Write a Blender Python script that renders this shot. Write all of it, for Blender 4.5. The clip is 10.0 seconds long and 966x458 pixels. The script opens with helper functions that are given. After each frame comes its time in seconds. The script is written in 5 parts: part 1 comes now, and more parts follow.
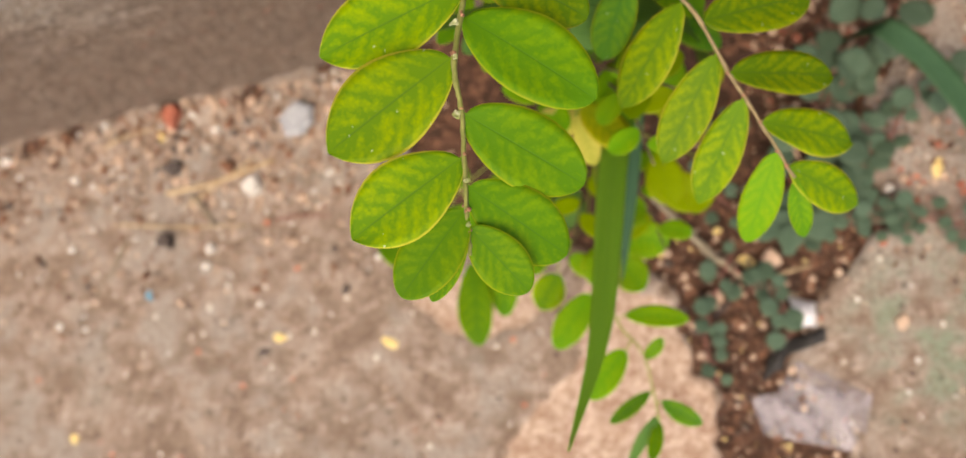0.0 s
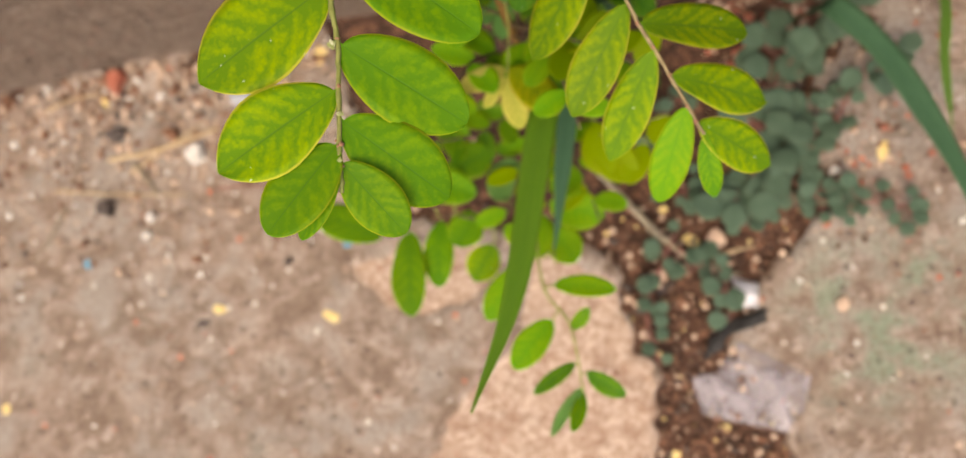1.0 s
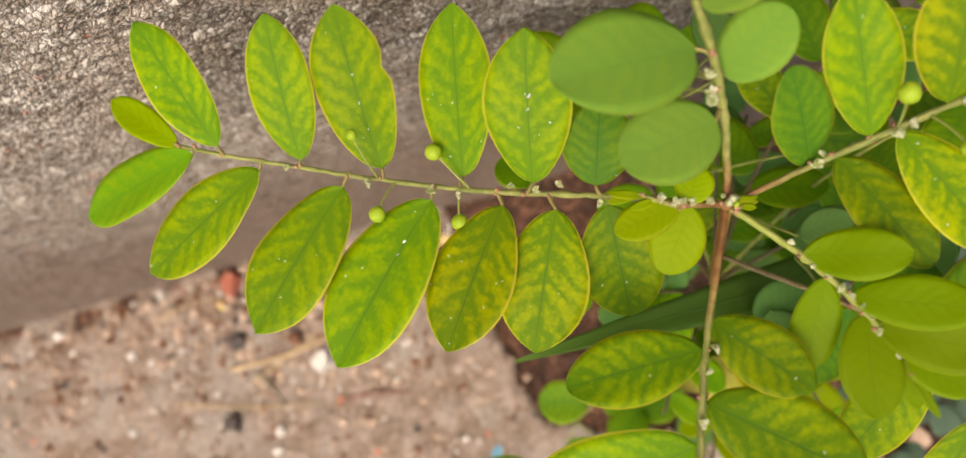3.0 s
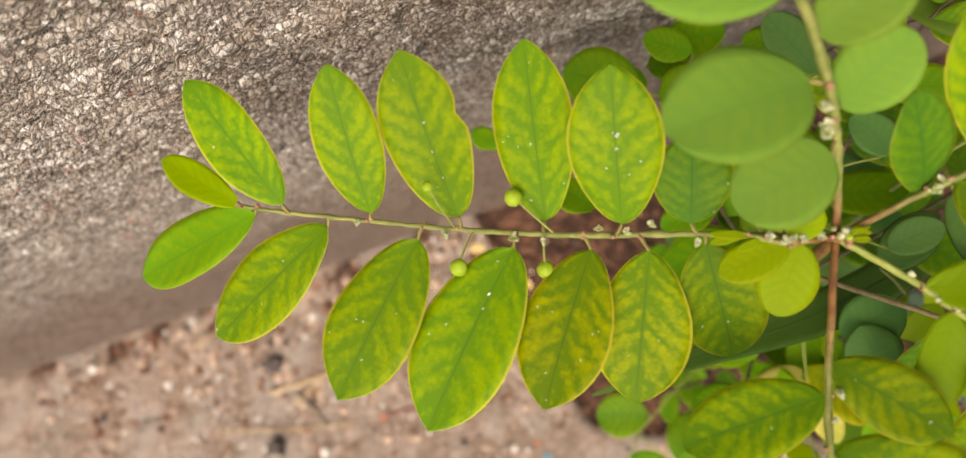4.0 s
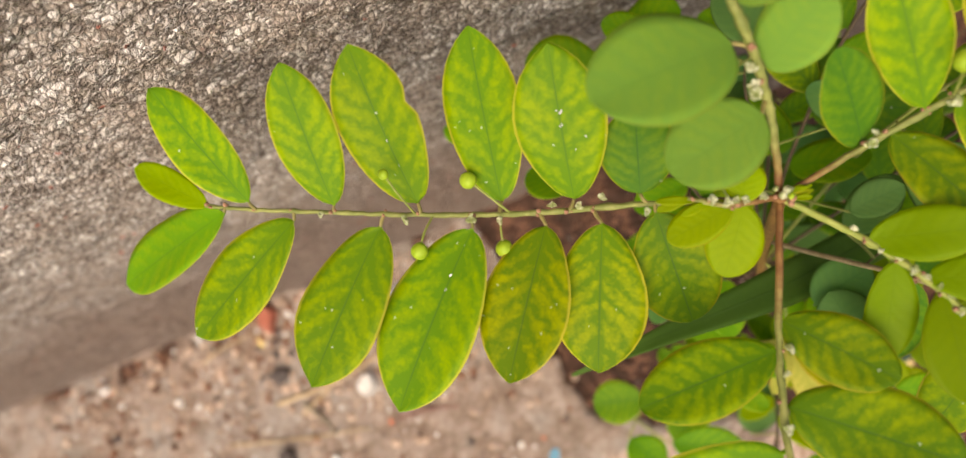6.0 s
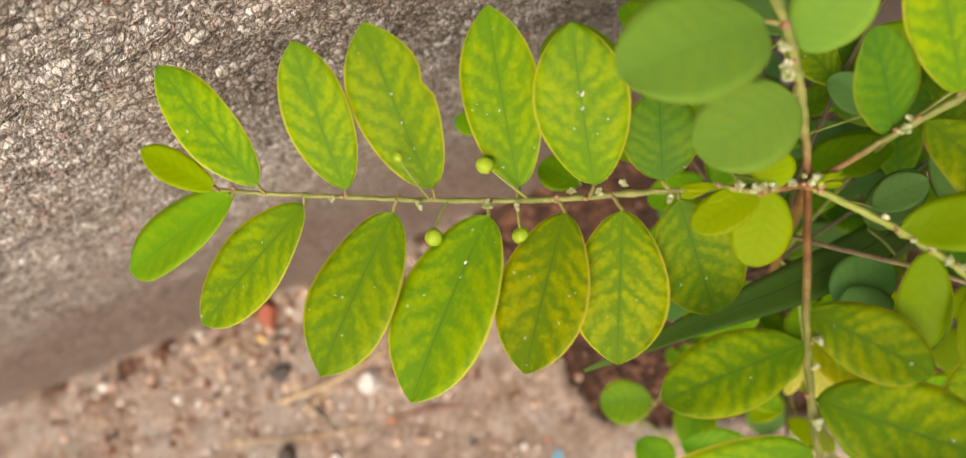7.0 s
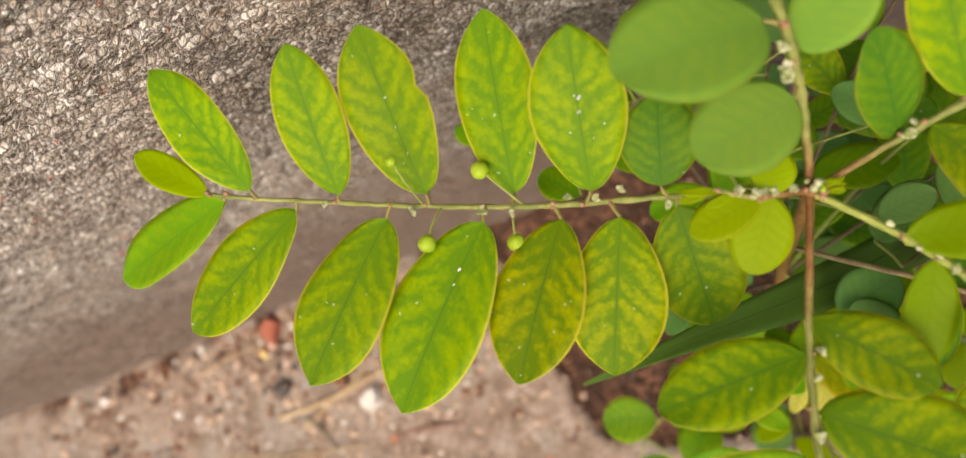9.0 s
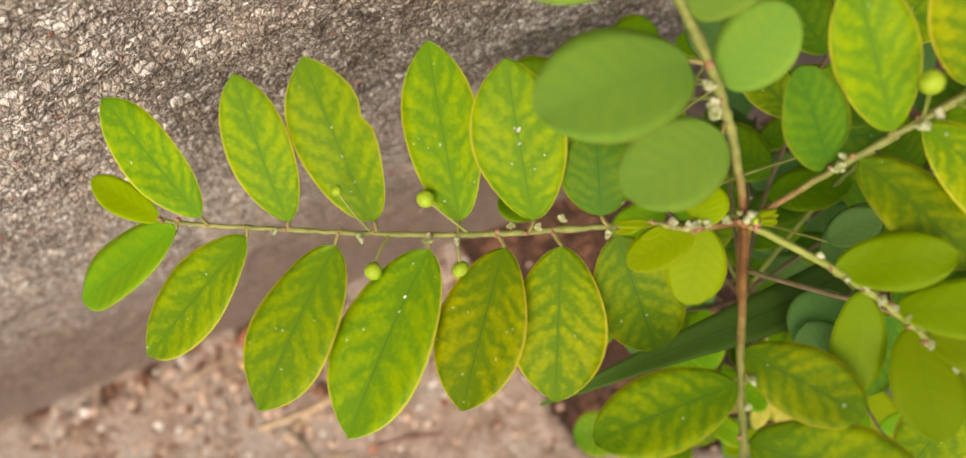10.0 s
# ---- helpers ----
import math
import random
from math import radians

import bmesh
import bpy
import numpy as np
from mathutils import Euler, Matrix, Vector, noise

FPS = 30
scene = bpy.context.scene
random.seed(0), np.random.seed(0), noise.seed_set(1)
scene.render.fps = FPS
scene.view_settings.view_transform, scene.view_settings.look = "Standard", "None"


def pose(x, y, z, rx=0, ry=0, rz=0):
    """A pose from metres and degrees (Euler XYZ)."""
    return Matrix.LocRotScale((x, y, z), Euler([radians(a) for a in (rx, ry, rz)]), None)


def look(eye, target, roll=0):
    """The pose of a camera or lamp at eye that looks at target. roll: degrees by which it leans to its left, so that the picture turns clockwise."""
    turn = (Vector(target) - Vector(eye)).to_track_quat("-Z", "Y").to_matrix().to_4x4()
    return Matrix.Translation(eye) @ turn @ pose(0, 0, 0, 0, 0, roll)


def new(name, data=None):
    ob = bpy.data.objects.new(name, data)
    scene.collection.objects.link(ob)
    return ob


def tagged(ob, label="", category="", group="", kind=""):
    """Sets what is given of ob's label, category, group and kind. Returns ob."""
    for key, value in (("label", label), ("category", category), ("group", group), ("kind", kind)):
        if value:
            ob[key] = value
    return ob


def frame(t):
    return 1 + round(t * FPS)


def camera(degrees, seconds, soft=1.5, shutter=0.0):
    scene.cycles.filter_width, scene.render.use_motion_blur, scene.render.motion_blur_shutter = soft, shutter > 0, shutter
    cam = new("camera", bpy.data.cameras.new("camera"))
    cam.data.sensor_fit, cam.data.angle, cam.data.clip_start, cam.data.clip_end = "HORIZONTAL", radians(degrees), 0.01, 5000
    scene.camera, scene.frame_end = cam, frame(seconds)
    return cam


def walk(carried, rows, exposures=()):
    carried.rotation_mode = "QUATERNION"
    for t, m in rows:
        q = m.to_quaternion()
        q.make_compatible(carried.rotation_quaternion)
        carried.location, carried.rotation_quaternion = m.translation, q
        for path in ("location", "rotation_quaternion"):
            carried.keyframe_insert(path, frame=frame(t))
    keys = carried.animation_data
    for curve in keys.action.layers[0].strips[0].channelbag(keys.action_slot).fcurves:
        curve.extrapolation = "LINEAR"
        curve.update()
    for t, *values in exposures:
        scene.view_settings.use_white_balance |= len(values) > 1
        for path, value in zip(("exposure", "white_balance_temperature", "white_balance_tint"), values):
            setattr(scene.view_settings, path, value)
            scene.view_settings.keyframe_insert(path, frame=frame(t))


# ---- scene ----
cam = camera(66.9, 10.0)
# the phone's lens focuses on the upper leaves, so the ground behind them is soft
cam.data.dof.use_dof = True
cam.data.dof.focus_distance = 0.140
cam.data.dof.aperture_fstop = 12.0
PATH = [
    (0, (0.00380, -0.11715, 0.40304), (-0.06171, -0.04194, 0.01567), -51.479),
    (0.5, (0.01403, -0.14062, 0.41030), (-0.04505, -0.07280, 0.02055), -51.458),
    (1, (0.02168, -0.12971, 0.39132), (-0.03582, -0.05920, 0.00181), -48.280),
    (1.5, (0.01895, -0.06985, 0.38534), (-0.04160, 0.01429, -0.00100), -45.237),
    (2, (0.01636, -0.03642, 0.38635), (-0.04596, 0.05545, 0.00206), -45.063),
    (2.5, (-0.00263, -0.02651, 0.38741), (-0.07304, 0.06112, 0.00353), -51.547),
    (2.7, (-0.00948, -0.02586, 0.38722), (-0.08270, 0.06195, 0.00391), -53.149),
    (3.8, (-0.02636, -0.00741, 0.38579), (-0.10922, 0.07073, 0.00235), -63.199),
    (4, (-0.02814, -0.00651, 0.38476), (-0.11086, 0.07313, 0.00159), -63.774),
    (4.5, (-0.03115, -0.00530, 0.39150), (-0.11483, 0.07125, 0.00791), -66.742),
    (5, (-0.02234, -0.00923, 0.39176), (-0.11146, 0.06884, 0.00971), -68.972),
    (5.5, (-0.01937, -0.01248, 0.39026), (-0.10372, 0.07127, 0.00833), -66.009),
    (5.7, (-0.01879, -0.01523, 0.38631), (-0.10615, 0.07276, 0.00601), -66.079),
    (6.8, (-0.02513, -0.01321, 0.38395), (-0.11303, 0.06638, 0.00193), -68.386),
    (7, (-0.02468, -0.01594, 0.38195), (-0.11102, 0.07244, 0.00151), -64.819),
    (7.5, (-0.02424, -0.01103, 0.38237), (-0.10863, 0.07710, 0.00144), -64.619),
    (8, (-0.02832, -0.00494, 0.38162), (-0.11320, 0.07485, -0.00104), -68.080),
    (8.5, (-0.02170, -0.01222, 0.37765), (-0.10908, 0.08286, -0.00093), -63.169),
    (9, (-0.02385, -0.01826, 0.37836), (-0.11057, 0.08162, 0.00086), -61.262),
    (9.5, (-0.01940, -0.01432, 0.38134), (-0.10533, 0.07839, 0.00184), -61.907),
    (10, (-0.01408, -0.01754, 0.37850), (-0.09735, 0.08327, 0.00047), -59.854),
]
walk(cam, [(t, look(eye, target, roll)) for t, eye, target, roll in PATH], [(0.0, 0.60, 7700, 10), (1.0, 0.60, 7700, 10), (1.7, 0.72, 7700, 10), (2.7, 0.66, 7700, 10), (10.0, 0.66, 7700, 10)])

# ---- light: a bright overcast sky ----
world = bpy.data.worlds.new("sky")
scene.world = world
world.use_nodes = True
wn = world.node_tree.nodes
sky = wn.new("ShaderNodeTexSky")
sky.sky_type = "NISHITA"
sky.sun_disc = False
sky.sun_elevation = radians(58)
sky.sun_rotation = radians(200)
sky.air_density, sky.dust_density, sky.ozone_density = 1.0, 4.0, 1.0
wn["Background"].inputs["Strength"].default_value = 0.21
world.node_tree.links.new(sky.outputs[0], wn["Background"].inputs["Color"])
sun = new("sun", bpy.data.lights.new("sun", "SUN"))
sun.data.energy = 1.05
sun.data.angle = radians(35)
sun.data.color = (1.0, 0.93, 0.84)
sun.matrix_world = look((-0.20, -0.66, 0.72), (0, 0, 0))


# ---- materials ----
def material(name, rough=0.6):
    m = bpy.data.materials.new(name)
    m.use_nodes = True
    n = m.node_tree.nodes
    p = n["Principled BSDF"]
    p.inputs["Roughness"].default_value = rough
    return m, n, m.node_tree.links, p


def put(socket, links, value):
    if hasattr(value, "is_output"):
        links.new(value, socket)
    else:
        socket.default_value = value


def math_node(n, links, op, a, b=0.0, c=0.0):
    k = n.new("ShaderNodeMath")
    k.operation = op
    for i, v in enumerate((a, b, c)):
        put(k.inputs[i], links, v)
    return k.outputs[0]


def mix_node(n, links, f, a, b):
    k = n.new("ShaderNodeMix")
    k.data_type = "RGBA"
    put(k.inputs["Factor"], links, f)
    for s, v in (("A", a), ("B", b)):
        sock = [i for i in k.inputs if i.name == s and i.type == "RGBA"][0]
        put(sock, links, v if hasattr(v, "is_output") else (*v, 1))
    return [o for o in k.outputs if o.type == "RGBA"][0]


def step_node(n, links, v, lo, hi, a=0.0, b=1.0):
    k = n.new("ShaderNodeMapRange")
    k.interpolation_type = "SMOOTHSTEP"
    put(k.inputs["Value"], links, v)
    for s, x in (("From Min", lo), ("From Max", hi), ("To Min", a), ("To Max", b)):
        k.inputs[s].default_value = x
    return k.outputs["Result"]


def noise_node(n, links, vec, scale, detail=4.0, rough=0.6, w=None):
    k = n.new("ShaderNodeTexNoise")
    k.inputs["Scale"].default_value = scale
    k.inputs["Detail"].default_value = detail
    k.inputs["Roughness"].default_value = rough
    if w is not None:
        k.noise_dimensions = "4D"
        links.new(w, k.inputs["W"])
    links.new(vec, k.inputs["Vector"])
    return k.outputs["Fac"]


def cell_node(n, links, vec, scale, feature="F1"):
    k = n.new("ShaderNodeTexVoronoi")
    k.feature = feature
    k.inputs["Scale"].default_value = scale
    links.new(vec, k.inputs["Vector"])
    return k


def bump_node(n, links, p, height, strength, distance):
    k = n.new("ShaderNodeBump")
    k.inputs["Strength"].default_value = strength
    k.inputs["Distance"].default_value = distance
    links.new(height, k.inputs["Height"])
    links.new(k.outputs[0], p.inputs["Normal"])


def leaf_material(name, green, pale, mottle, rim=(0.42, 0.34, 0.03), rough=0.45, vein=1.0, dots=0.0):
    """A leaf: green along the midrib and side veins, paler between them, with a thin yellowish rim."""
    m, n, l, p = material(name, rough)
    uv = n.new("ShaderNodeUVMap").outputs[0]
    sep = n.new("ShaderNodeSeparateXYZ")
    l.new(uv, sep.inputs[0])
    u = sep.outputs[0]
    v = math_node(n, l, "ABSOLUTE", math_node(n, l, "MULTIPLY_ADD", sep.outputs[1], 2.0, -1.0))
    info = n.new("ShaderNodeObjectInfo")
    rnd = info.outputs["Random"]
    co = n.new("ShaderNodeTexCoord").outputs["Object"]
    wide = math_node(n, l, "MULTIPLY", rnd, 40.0)
    blot = noise_node(n, l, co, 165.0, 3.0, 0.6, wide)
    fine = noise_node(n, l, co, 520.0, 3.0, 0.6, wide)
    # side veins run slantwise from the midrib
    run = math_node(n, l, "MULTIPLY_ADD", v, -1.5, math_node(n, l, "MULTIPLY", u, 6.5))
    run = math_node(n, l, "ADD", run, math_node(n, l, "MULTIPLY_ADD", blot, 1.8, -0.9))
    run = math_node(n, l, "ADD", run, math_node(n, l, "MULTIPLY_ADD", fine, 0.8, -0.4))
    run = math_node(n, l, "ADD", run, math_node(n, l, "SIGN", math_node(n, l, "SUBTRACT", sep.outputs[1], 0.5)))
    tri = math_node(n, l, "PINGPONG", run, 0.5)
    vec = n.new("ShaderNodeCombineXYZ")
    l.new(math_node(n, l, "MULTIPLY_ADD", v, -2.2, math_node(n, l, "MULTIPLY", u, 21.0)), vec.inputs[0])
    l.new(math_node(n, l, "MULTIPLY", sep.outputs[1], 10.0), vec.inputs[1])
    streak = noise_node(n, l, vec.outputs[0], 1.0, 4.0, 0.6, wide)
    side = step_node(n, l, tri, 0.44, 0.0)
    mid = step_node(n, l, math_node(n, l, "ADD", v, math_node(n, l, "MULTIPLY_ADD", fine, 0.3, -0.15)), 0.17, 0.0)
    rib = step_node(n, l, v, 0.034, 0.008)
    tipg = step_node(n, l, u, 0.70, 1.02, 0.0, 0.5)
    y = math_node(n, l, "MULTIPLY_ADD", streak, 1.25, 0.20)
    y = math_node(n, l, "ADD", y, math_node(n, l, "MULTIPLY_ADD", blot, 1.1, -0.55))
    y = math_node(n, l, "ADD", y, math_node(n, l, "MULTIPLY_ADD", v, 0.45, -0.16))
    y = math_node(n, l, "SUBTRACT", y, math_node(n, l, "MULTIPLY", side, 0.52))
    y = math_node(n, l, "SUBTRACT", y, math_node(n, l, "MULTIPLY", mid, 0.34))
    y = math_node(n, l, "SUBTRACT", y, step_node(n, l, u, 0.42, 0.0, 0.0, 0.42))
    # a net of fine veins with pale islands between them
    warp = n.new("ShaderNodeTexNoise")
    warp.inputs["Scale"].default_value = 700.0
    warp.inputs["Detail"].default_value = 2.0
    l.new(co, warp.inputs["Vector"])
    push = n.new("ShaderNodeVectorMath")
    push.operation = "MULTIPLY_ADD"
    l.new(warp.outputs["Color"], push.inputs[0])
    push.inputs[1].default_value = (0.0018, 0.0018, 0.0018)
    l.new(co, push.inputs[2])
    net = cell_node(n, l, push.outputs[0], 560.0, "DISTANCE_TO_EDGE")
    y = math_node(n, l, "SUBTRACT", y, step_node(n, l, net.outputs["Distance"], 0.42, 0.0, 0.0, 0.34))
    y = math_node(n, l, "SUBTRACT", y, tipg)
    y.node.use_clamp = True
    between = math_node(n, l, "MULTIPLY", y, mottle)
    between.node.use_clamp = True
    col = mix_node(n, l, between, green, pale)
    col = mix_node(n, l, math_node(n, l, "MULTIPLY", rib, 0.62 * vein), col, [0.62 * a + b for a, b in zip(green, (0.0, 0.02, 0.018))])
    edge = step_node(n, l, math_node(n, l, "ADD", v, math_node(n, l, "MULTIPLY_ADD", fine, 0.06, -0.03)), 0.925, 0.972, 0.0, 0.95)
    col = mix_node(n, l, edge, col, rim)
    if dots:
        spot = cell_node(n, l, co, 900.0)
        pick = n.new("ShaderNodeSeparateXYZ")
        l.new(spot.outputs["Color"], pick.inputs[0])
        ragged = math_node(n, l, "ADD", spot.outputs["Distance"], math_node(n, l, "MULTIPLY_ADD", noise_node(n, l, co, 2600.0, 3.0, 0.7), 0.9, -0.45))
        d = math_node(n, l, "MULTIPLY", step_node(n, l, ragged, 0.24, 0.14), step_node(n, l, pick.outputs[0], 0.968, 0.97))
        col = mix_node(n, l, math_node(n, l, "MULTIPLY", d, 0.75 * dots), col, (0.62, 0.68, 0.50))
    hue = n.new("ShaderNodeHueSaturation")
    l.new(math_node(n, l, "MULTIPLY_ADD", rnd, 0.012, 0.494), hue.inputs["Hue"])
    l.new(math_node(n, l, "MULTIPLY_ADD", rnd, 0.20, 0.92), hue.inputs["Value"])
    l.new(col, hue.inputs["Color"])
    l.new(hue.outputs[0], p.inputs["Base Color"])
    p.inputs["Specular IOR Level"].default_value = 0.1
    h = math_node(n, l, "ADD", math_node(n, l, "MULTIPLY", rib, -0.8), math_node(n, l, "MULTIPLY", side, -0.35))
    h = math_node(n, l, "ADD", h, math_node(n, l, "MULTIPLY", fine, 0.5))
    bump_node(n, l, p, h, 0.22, 0.0005)
    tr = n.new("ShaderNodeBsdfTranslucent")
    l.new(hue.outputs[0], tr.inputs["Color"])
    add = n.new("ShaderNodeMixShader")
    add.inputs[0].default_value = 0.52
    l.new(p.outputs[0], add.inputs[1])
    l.new(tr.outputs[0], add.inputs[2])
    l.new(add.outputs[0], n["Material Output"].inputs["Surface"])
    return m


LEAF = {
    "m": leaf_material("leaf_mottled", (0.152, 0.312, 0.012), (0.335, 0.470, 0.006), 1.0, rim=(0.60, 0.58, 0.06), dots=1.0),
    "y": leaf_material("leaf_yellow_mottled", (0.150, 0.275, 0.009), (0.425, 0.475, 0.006), 1.0, rim=(0.66, 0.60, 0.06), dots=1.0),
    "Y": leaf_material("leaf_yellow", (0.29, 0.38, 0.012), (0.53, 0.51, 0.016), 1.0, rim=(0.6, 0.42, 0.03)),
    "n": leaf_material("leaf_dull_mottled", (0.110, 0.222, 0.008), (0.275, 0.362, 0.006), 1.0, rim=(0.34, 0.33, 0.02), dots=0.8),
    "d": leaf_material("leaf_deep_green", (0.088, 0.240, 0.018), (0.190, 0.350, 0.014), 0.8, rim=(0.30, 0.34, 0.02), dots=0.8),
    "g": leaf_material("leaf_fresh_green", (0.112, 0.285, 0.010), (0.225, 0.395, 0.008), 0.85, rim=(0.34, 0.42, 0.02), vein=0.7),
    "l": leaf_material("leaf_light_green", (0.170, 0.390, 0.012), (0.290, 0.460, 0.010), 0.8, rim=(0.36, 0.44, 0.02), vein=0.6),
    "v": leaf_material("leaf_young_yellow_green", (0.265, 0.385, 0.005), (0.335, 0.445, 0.005), 0.6, vein=0.2, rim=(0.34, 0.36, 0.01)),
    "e": leaf_material("leaf_young_olive", (0.182, 0.290, 0.004), (0.220, 0.325, 0.004), 0.4, vein=0.25, rim=(0.23, 0.31, 0.01)),
    "p": leaf_material("leaf_pale", (0.208, 0.378, 0.056), (0.265, 0.420, 0.050), 0.6, vein=0.12, rim=(0.22, 0.32, 0.04), rough=0.65),
    "k": leaf_material("leaf_shaded_blue_green", (0.155, 0.335, 0.085), (0.205, 0.390, 0.090), 0.5, vein=0.4, rim=(0.08, 0.15, 0.03)),
    "c": leaf_material("leaf_cream", (0.52, 0.52, 0.10), (0.66, 0.60, 0.15), 1.0, vein=0.3, rim=(0.6, 0.5, 0.12)),
    "r": leaf_material("creeper_leaf", (0.112, 0.182, 0.122), (0.175, 0.255, 0.180), 0.6, vein=0.3, rim=(0.10, 0.12, 0.07), rough=0.6),
    "b": leaf_material("grass_blade", (0.170, 0.340, 0.034), (0.215, 0.380, 0.038), 0.5, vein=0.3, rim=(0.18, 0.26, 0.03)),
    # darker copy of the grass blade: shade under the leaves put into the colour
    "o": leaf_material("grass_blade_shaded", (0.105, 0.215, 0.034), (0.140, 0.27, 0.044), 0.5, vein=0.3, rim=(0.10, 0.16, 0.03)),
    "t": leaf_material("grass_blade_bluish", (0.075, 0.172, 0.092), (0.110, 0.225, 0.120), 0.5, vein=0.4, rim=(0.08, 0.15, 0.06)),
}


def grainy(name, dark, light, scale, rough=0.7, bump=0.4, depth=0.0008, spec=0.3, metal=0.0):
    """A plain surface with colour grain at two scales and fine relief."""
    m, n, l, p = material(name, rough)
    co = n.new("ShaderNodeTexCoord").outputs["Object"]
    a = noise_node(n, l, co, scale, 5.0, 0.65)
    b = noise_node(n, l, co, scale * 7.0, 3.0, 0.6)
    f = math_node(n, l, "MULTIPLY_ADD", b, 0.45, math_node(n, l, "MULTIPLY", a, 0.75))
    l.new(mix_node(n, l, step_node(n, l, f, 0.35, 0.85), dark, light), p.inputs["Base Color"])
    p.inputs["Specular IOR Level"].default_value = spec
    p.inputs["Metallic"].default_value = metal
    bump_node(n, l, p, f, bump, depth)
    return m


STEM_GREEN = grainy("stem_green", (0.165, 0.21, 0.028), (0.29, 0.31, 0.08), 260, 0.5, 0.4, 0.0004)


def stem_material():
    """Green bark, red-brown and older around the fork."""
    m, n, l, p = material("stem_green_to_brown", 0.55)
    co = n.new("ShaderNodeTexCoord").outputs["Object"]
    a = noise_node(n, l, co, 260.0, 5.0, 0.65)
    b = noise_node(n, l, co, 1500.0, 3.0, 0.6)
    dist = n.new("ShaderNodeVectorMath")
    dist.operation = "DISTANCE"
    l.new(co, dist.inputs[0])
    dist.inputs[1].default_value = (-0.001, -0.006, 0.2555)
    far = math_node(n, l, "ADD", dist.outputs["Value"], math_node(n, l, "MULTIPLY_ADD", a, 0.012, -0.006))
    green = mix_node(n, l, step_node(n, l, a, 0.35, 0.7), (0.128, 0.148, 0.030), (0.240, 0.245, 0.072))
    brown = mix_node(n, l, step_node(n, l, a, 0.35, 0.7), (0.125, 0.052, 0.016), (0.23, 0.12, 0.04))
    l.new(mix_node(n, l, step_node(n, l, far, 0.007, 0.019), brown, green), p.inputs["Base Color"])
    p.inputs["Specular IOR Level"].default_value = 0.3
    bump_node(n, l, p, math_node(n, l, "ADD", a, b), 0.4, 0.0004)
    return m


def petal_material():
    """Thin greenish-white petals that let light through."""
    m, n, l, p = material("flower_petal", 0.5)
    co = n.new("ShaderNodeTexCoord").outputs["Object"]
    a = noise_node(n, l, co, 700.0, 4.0, 0.6)
    col = mix_node(n, l, step_node(n, l, a, 0.40, 0.62), (0.34, 0.40, 0.13), (0.66, 0.66, 0.46))
    l.new(col, p.inputs["Base Color"])
    tr = n.new("ShaderNodeBsdfTranslucent")
    l.new(col, tr.inputs["Color"])
    both = n.new("ShaderNodeMixShader")
    both.inputs[0].default_value = 0.45
    l.new(p.outputs[0], both.inputs[1])
    l.new(tr.outputs[0], both.inputs[2])
    l.new(both.outputs[0], n["Material Output"].inputs["Surface"])
    return m


STEM_BARK = stem_material()
STEM_BROWN = grainy("stem_brown", (0.13, 0.055, 0.018), (0.26, 0.15, 0.04), 240, 0.55, 0.5, 0.0005)
STEM_GREY = grainy("stem_grey", (0.16, 0.13, 0.09), (0.34, 0.29, 0.21), 200, 0.75, 0.7, 0.0008)
STEM_TWIG = grainy("stem_olive_brown", (0.15, 0.11, 0.05), (0.30, 0.23, 0.12), 220, 0.65, 0.6, 0.0006)
STEM_STALK = grainy("leaf_stalk", (0.15, 0.135, 0.03), (0.27, 0.22, 0.08), 300, 0.55, 0.4, 0.0004)
# brown bark darkened: the shade deep inside the shrub put into its colour
STEM_SHADE = grainy("stem_brown_shaded", (0.060, 0.042, 0.022), (0.14, 0.10, 0.05), 220, 0.7, 0.6, 0.0006)
STEM_RED = grainy("stem_red", (0.15, 0.055, 0.045), (0.28, 0.13, 0.10), 240, 0.6, 0.5, 0.0005)
SCALE = grainy("bud_scale", (0.20, 0.085, 0.05), (0.36, 0.20, 0.12), 500, 0.7, 0.4, 0.0003)
FLOWER = petal_material()
FRUIT = grainy("green_fruit", (0.190, 0.285, 0.012), (0.26, 0.36, 0.020), 220, 0.5, 0.2, 0.0003, 0.25)
YELLOW_CHIP = grainy("yellow_chip", (0.60, 0.42, 0.13), (0.80, 0.65, 0.33), 260, 0.8, 0.6, 0.0008)
PINK_CHIP = grainy("pale_stone", (0.42, 0.28, 0.20), (0.62, 0.47, 0.36), 260, 0.85, 0.8, 0.0010)
WHITE_CHIP = grainy("white_stone", (0.50, 0.47, 0.43), (0.78, 0.75, 0.70), 300, 0.7, 0.7, 0.0008)
DARK_CHIP = grainy("black_bit", (0.03, 0.024, 0.024), (0.13, 0.10, 0.085), 260, 0.6, 0.7, 0.0008)
SAND_CHIP = grainy("sand_stone", (0.24, 0.16, 0.11), (0.40, 0.29, 0.22), 260, 0.9, 0.8, 0.0010)
RED_CHIP = grainy("red_brick_bit", (0.26, 0.06, 0.035), (0.45, 0.17, 0.11), 260, 0.85, 0.8, 0.0010)
BROWN_CHIP = grainy("brown_stone", (0.12, 0.055, 0.03), (0.26, 0.13, 0.08), 260, 0.85, 0.8, 0.0010)
BLUE_CHIP = grainy("blue_scrap", (0.06, 0.20, 0.30), (0.13, 0.32, 0.44), 260, 0.5, 0.4, 0.0005)
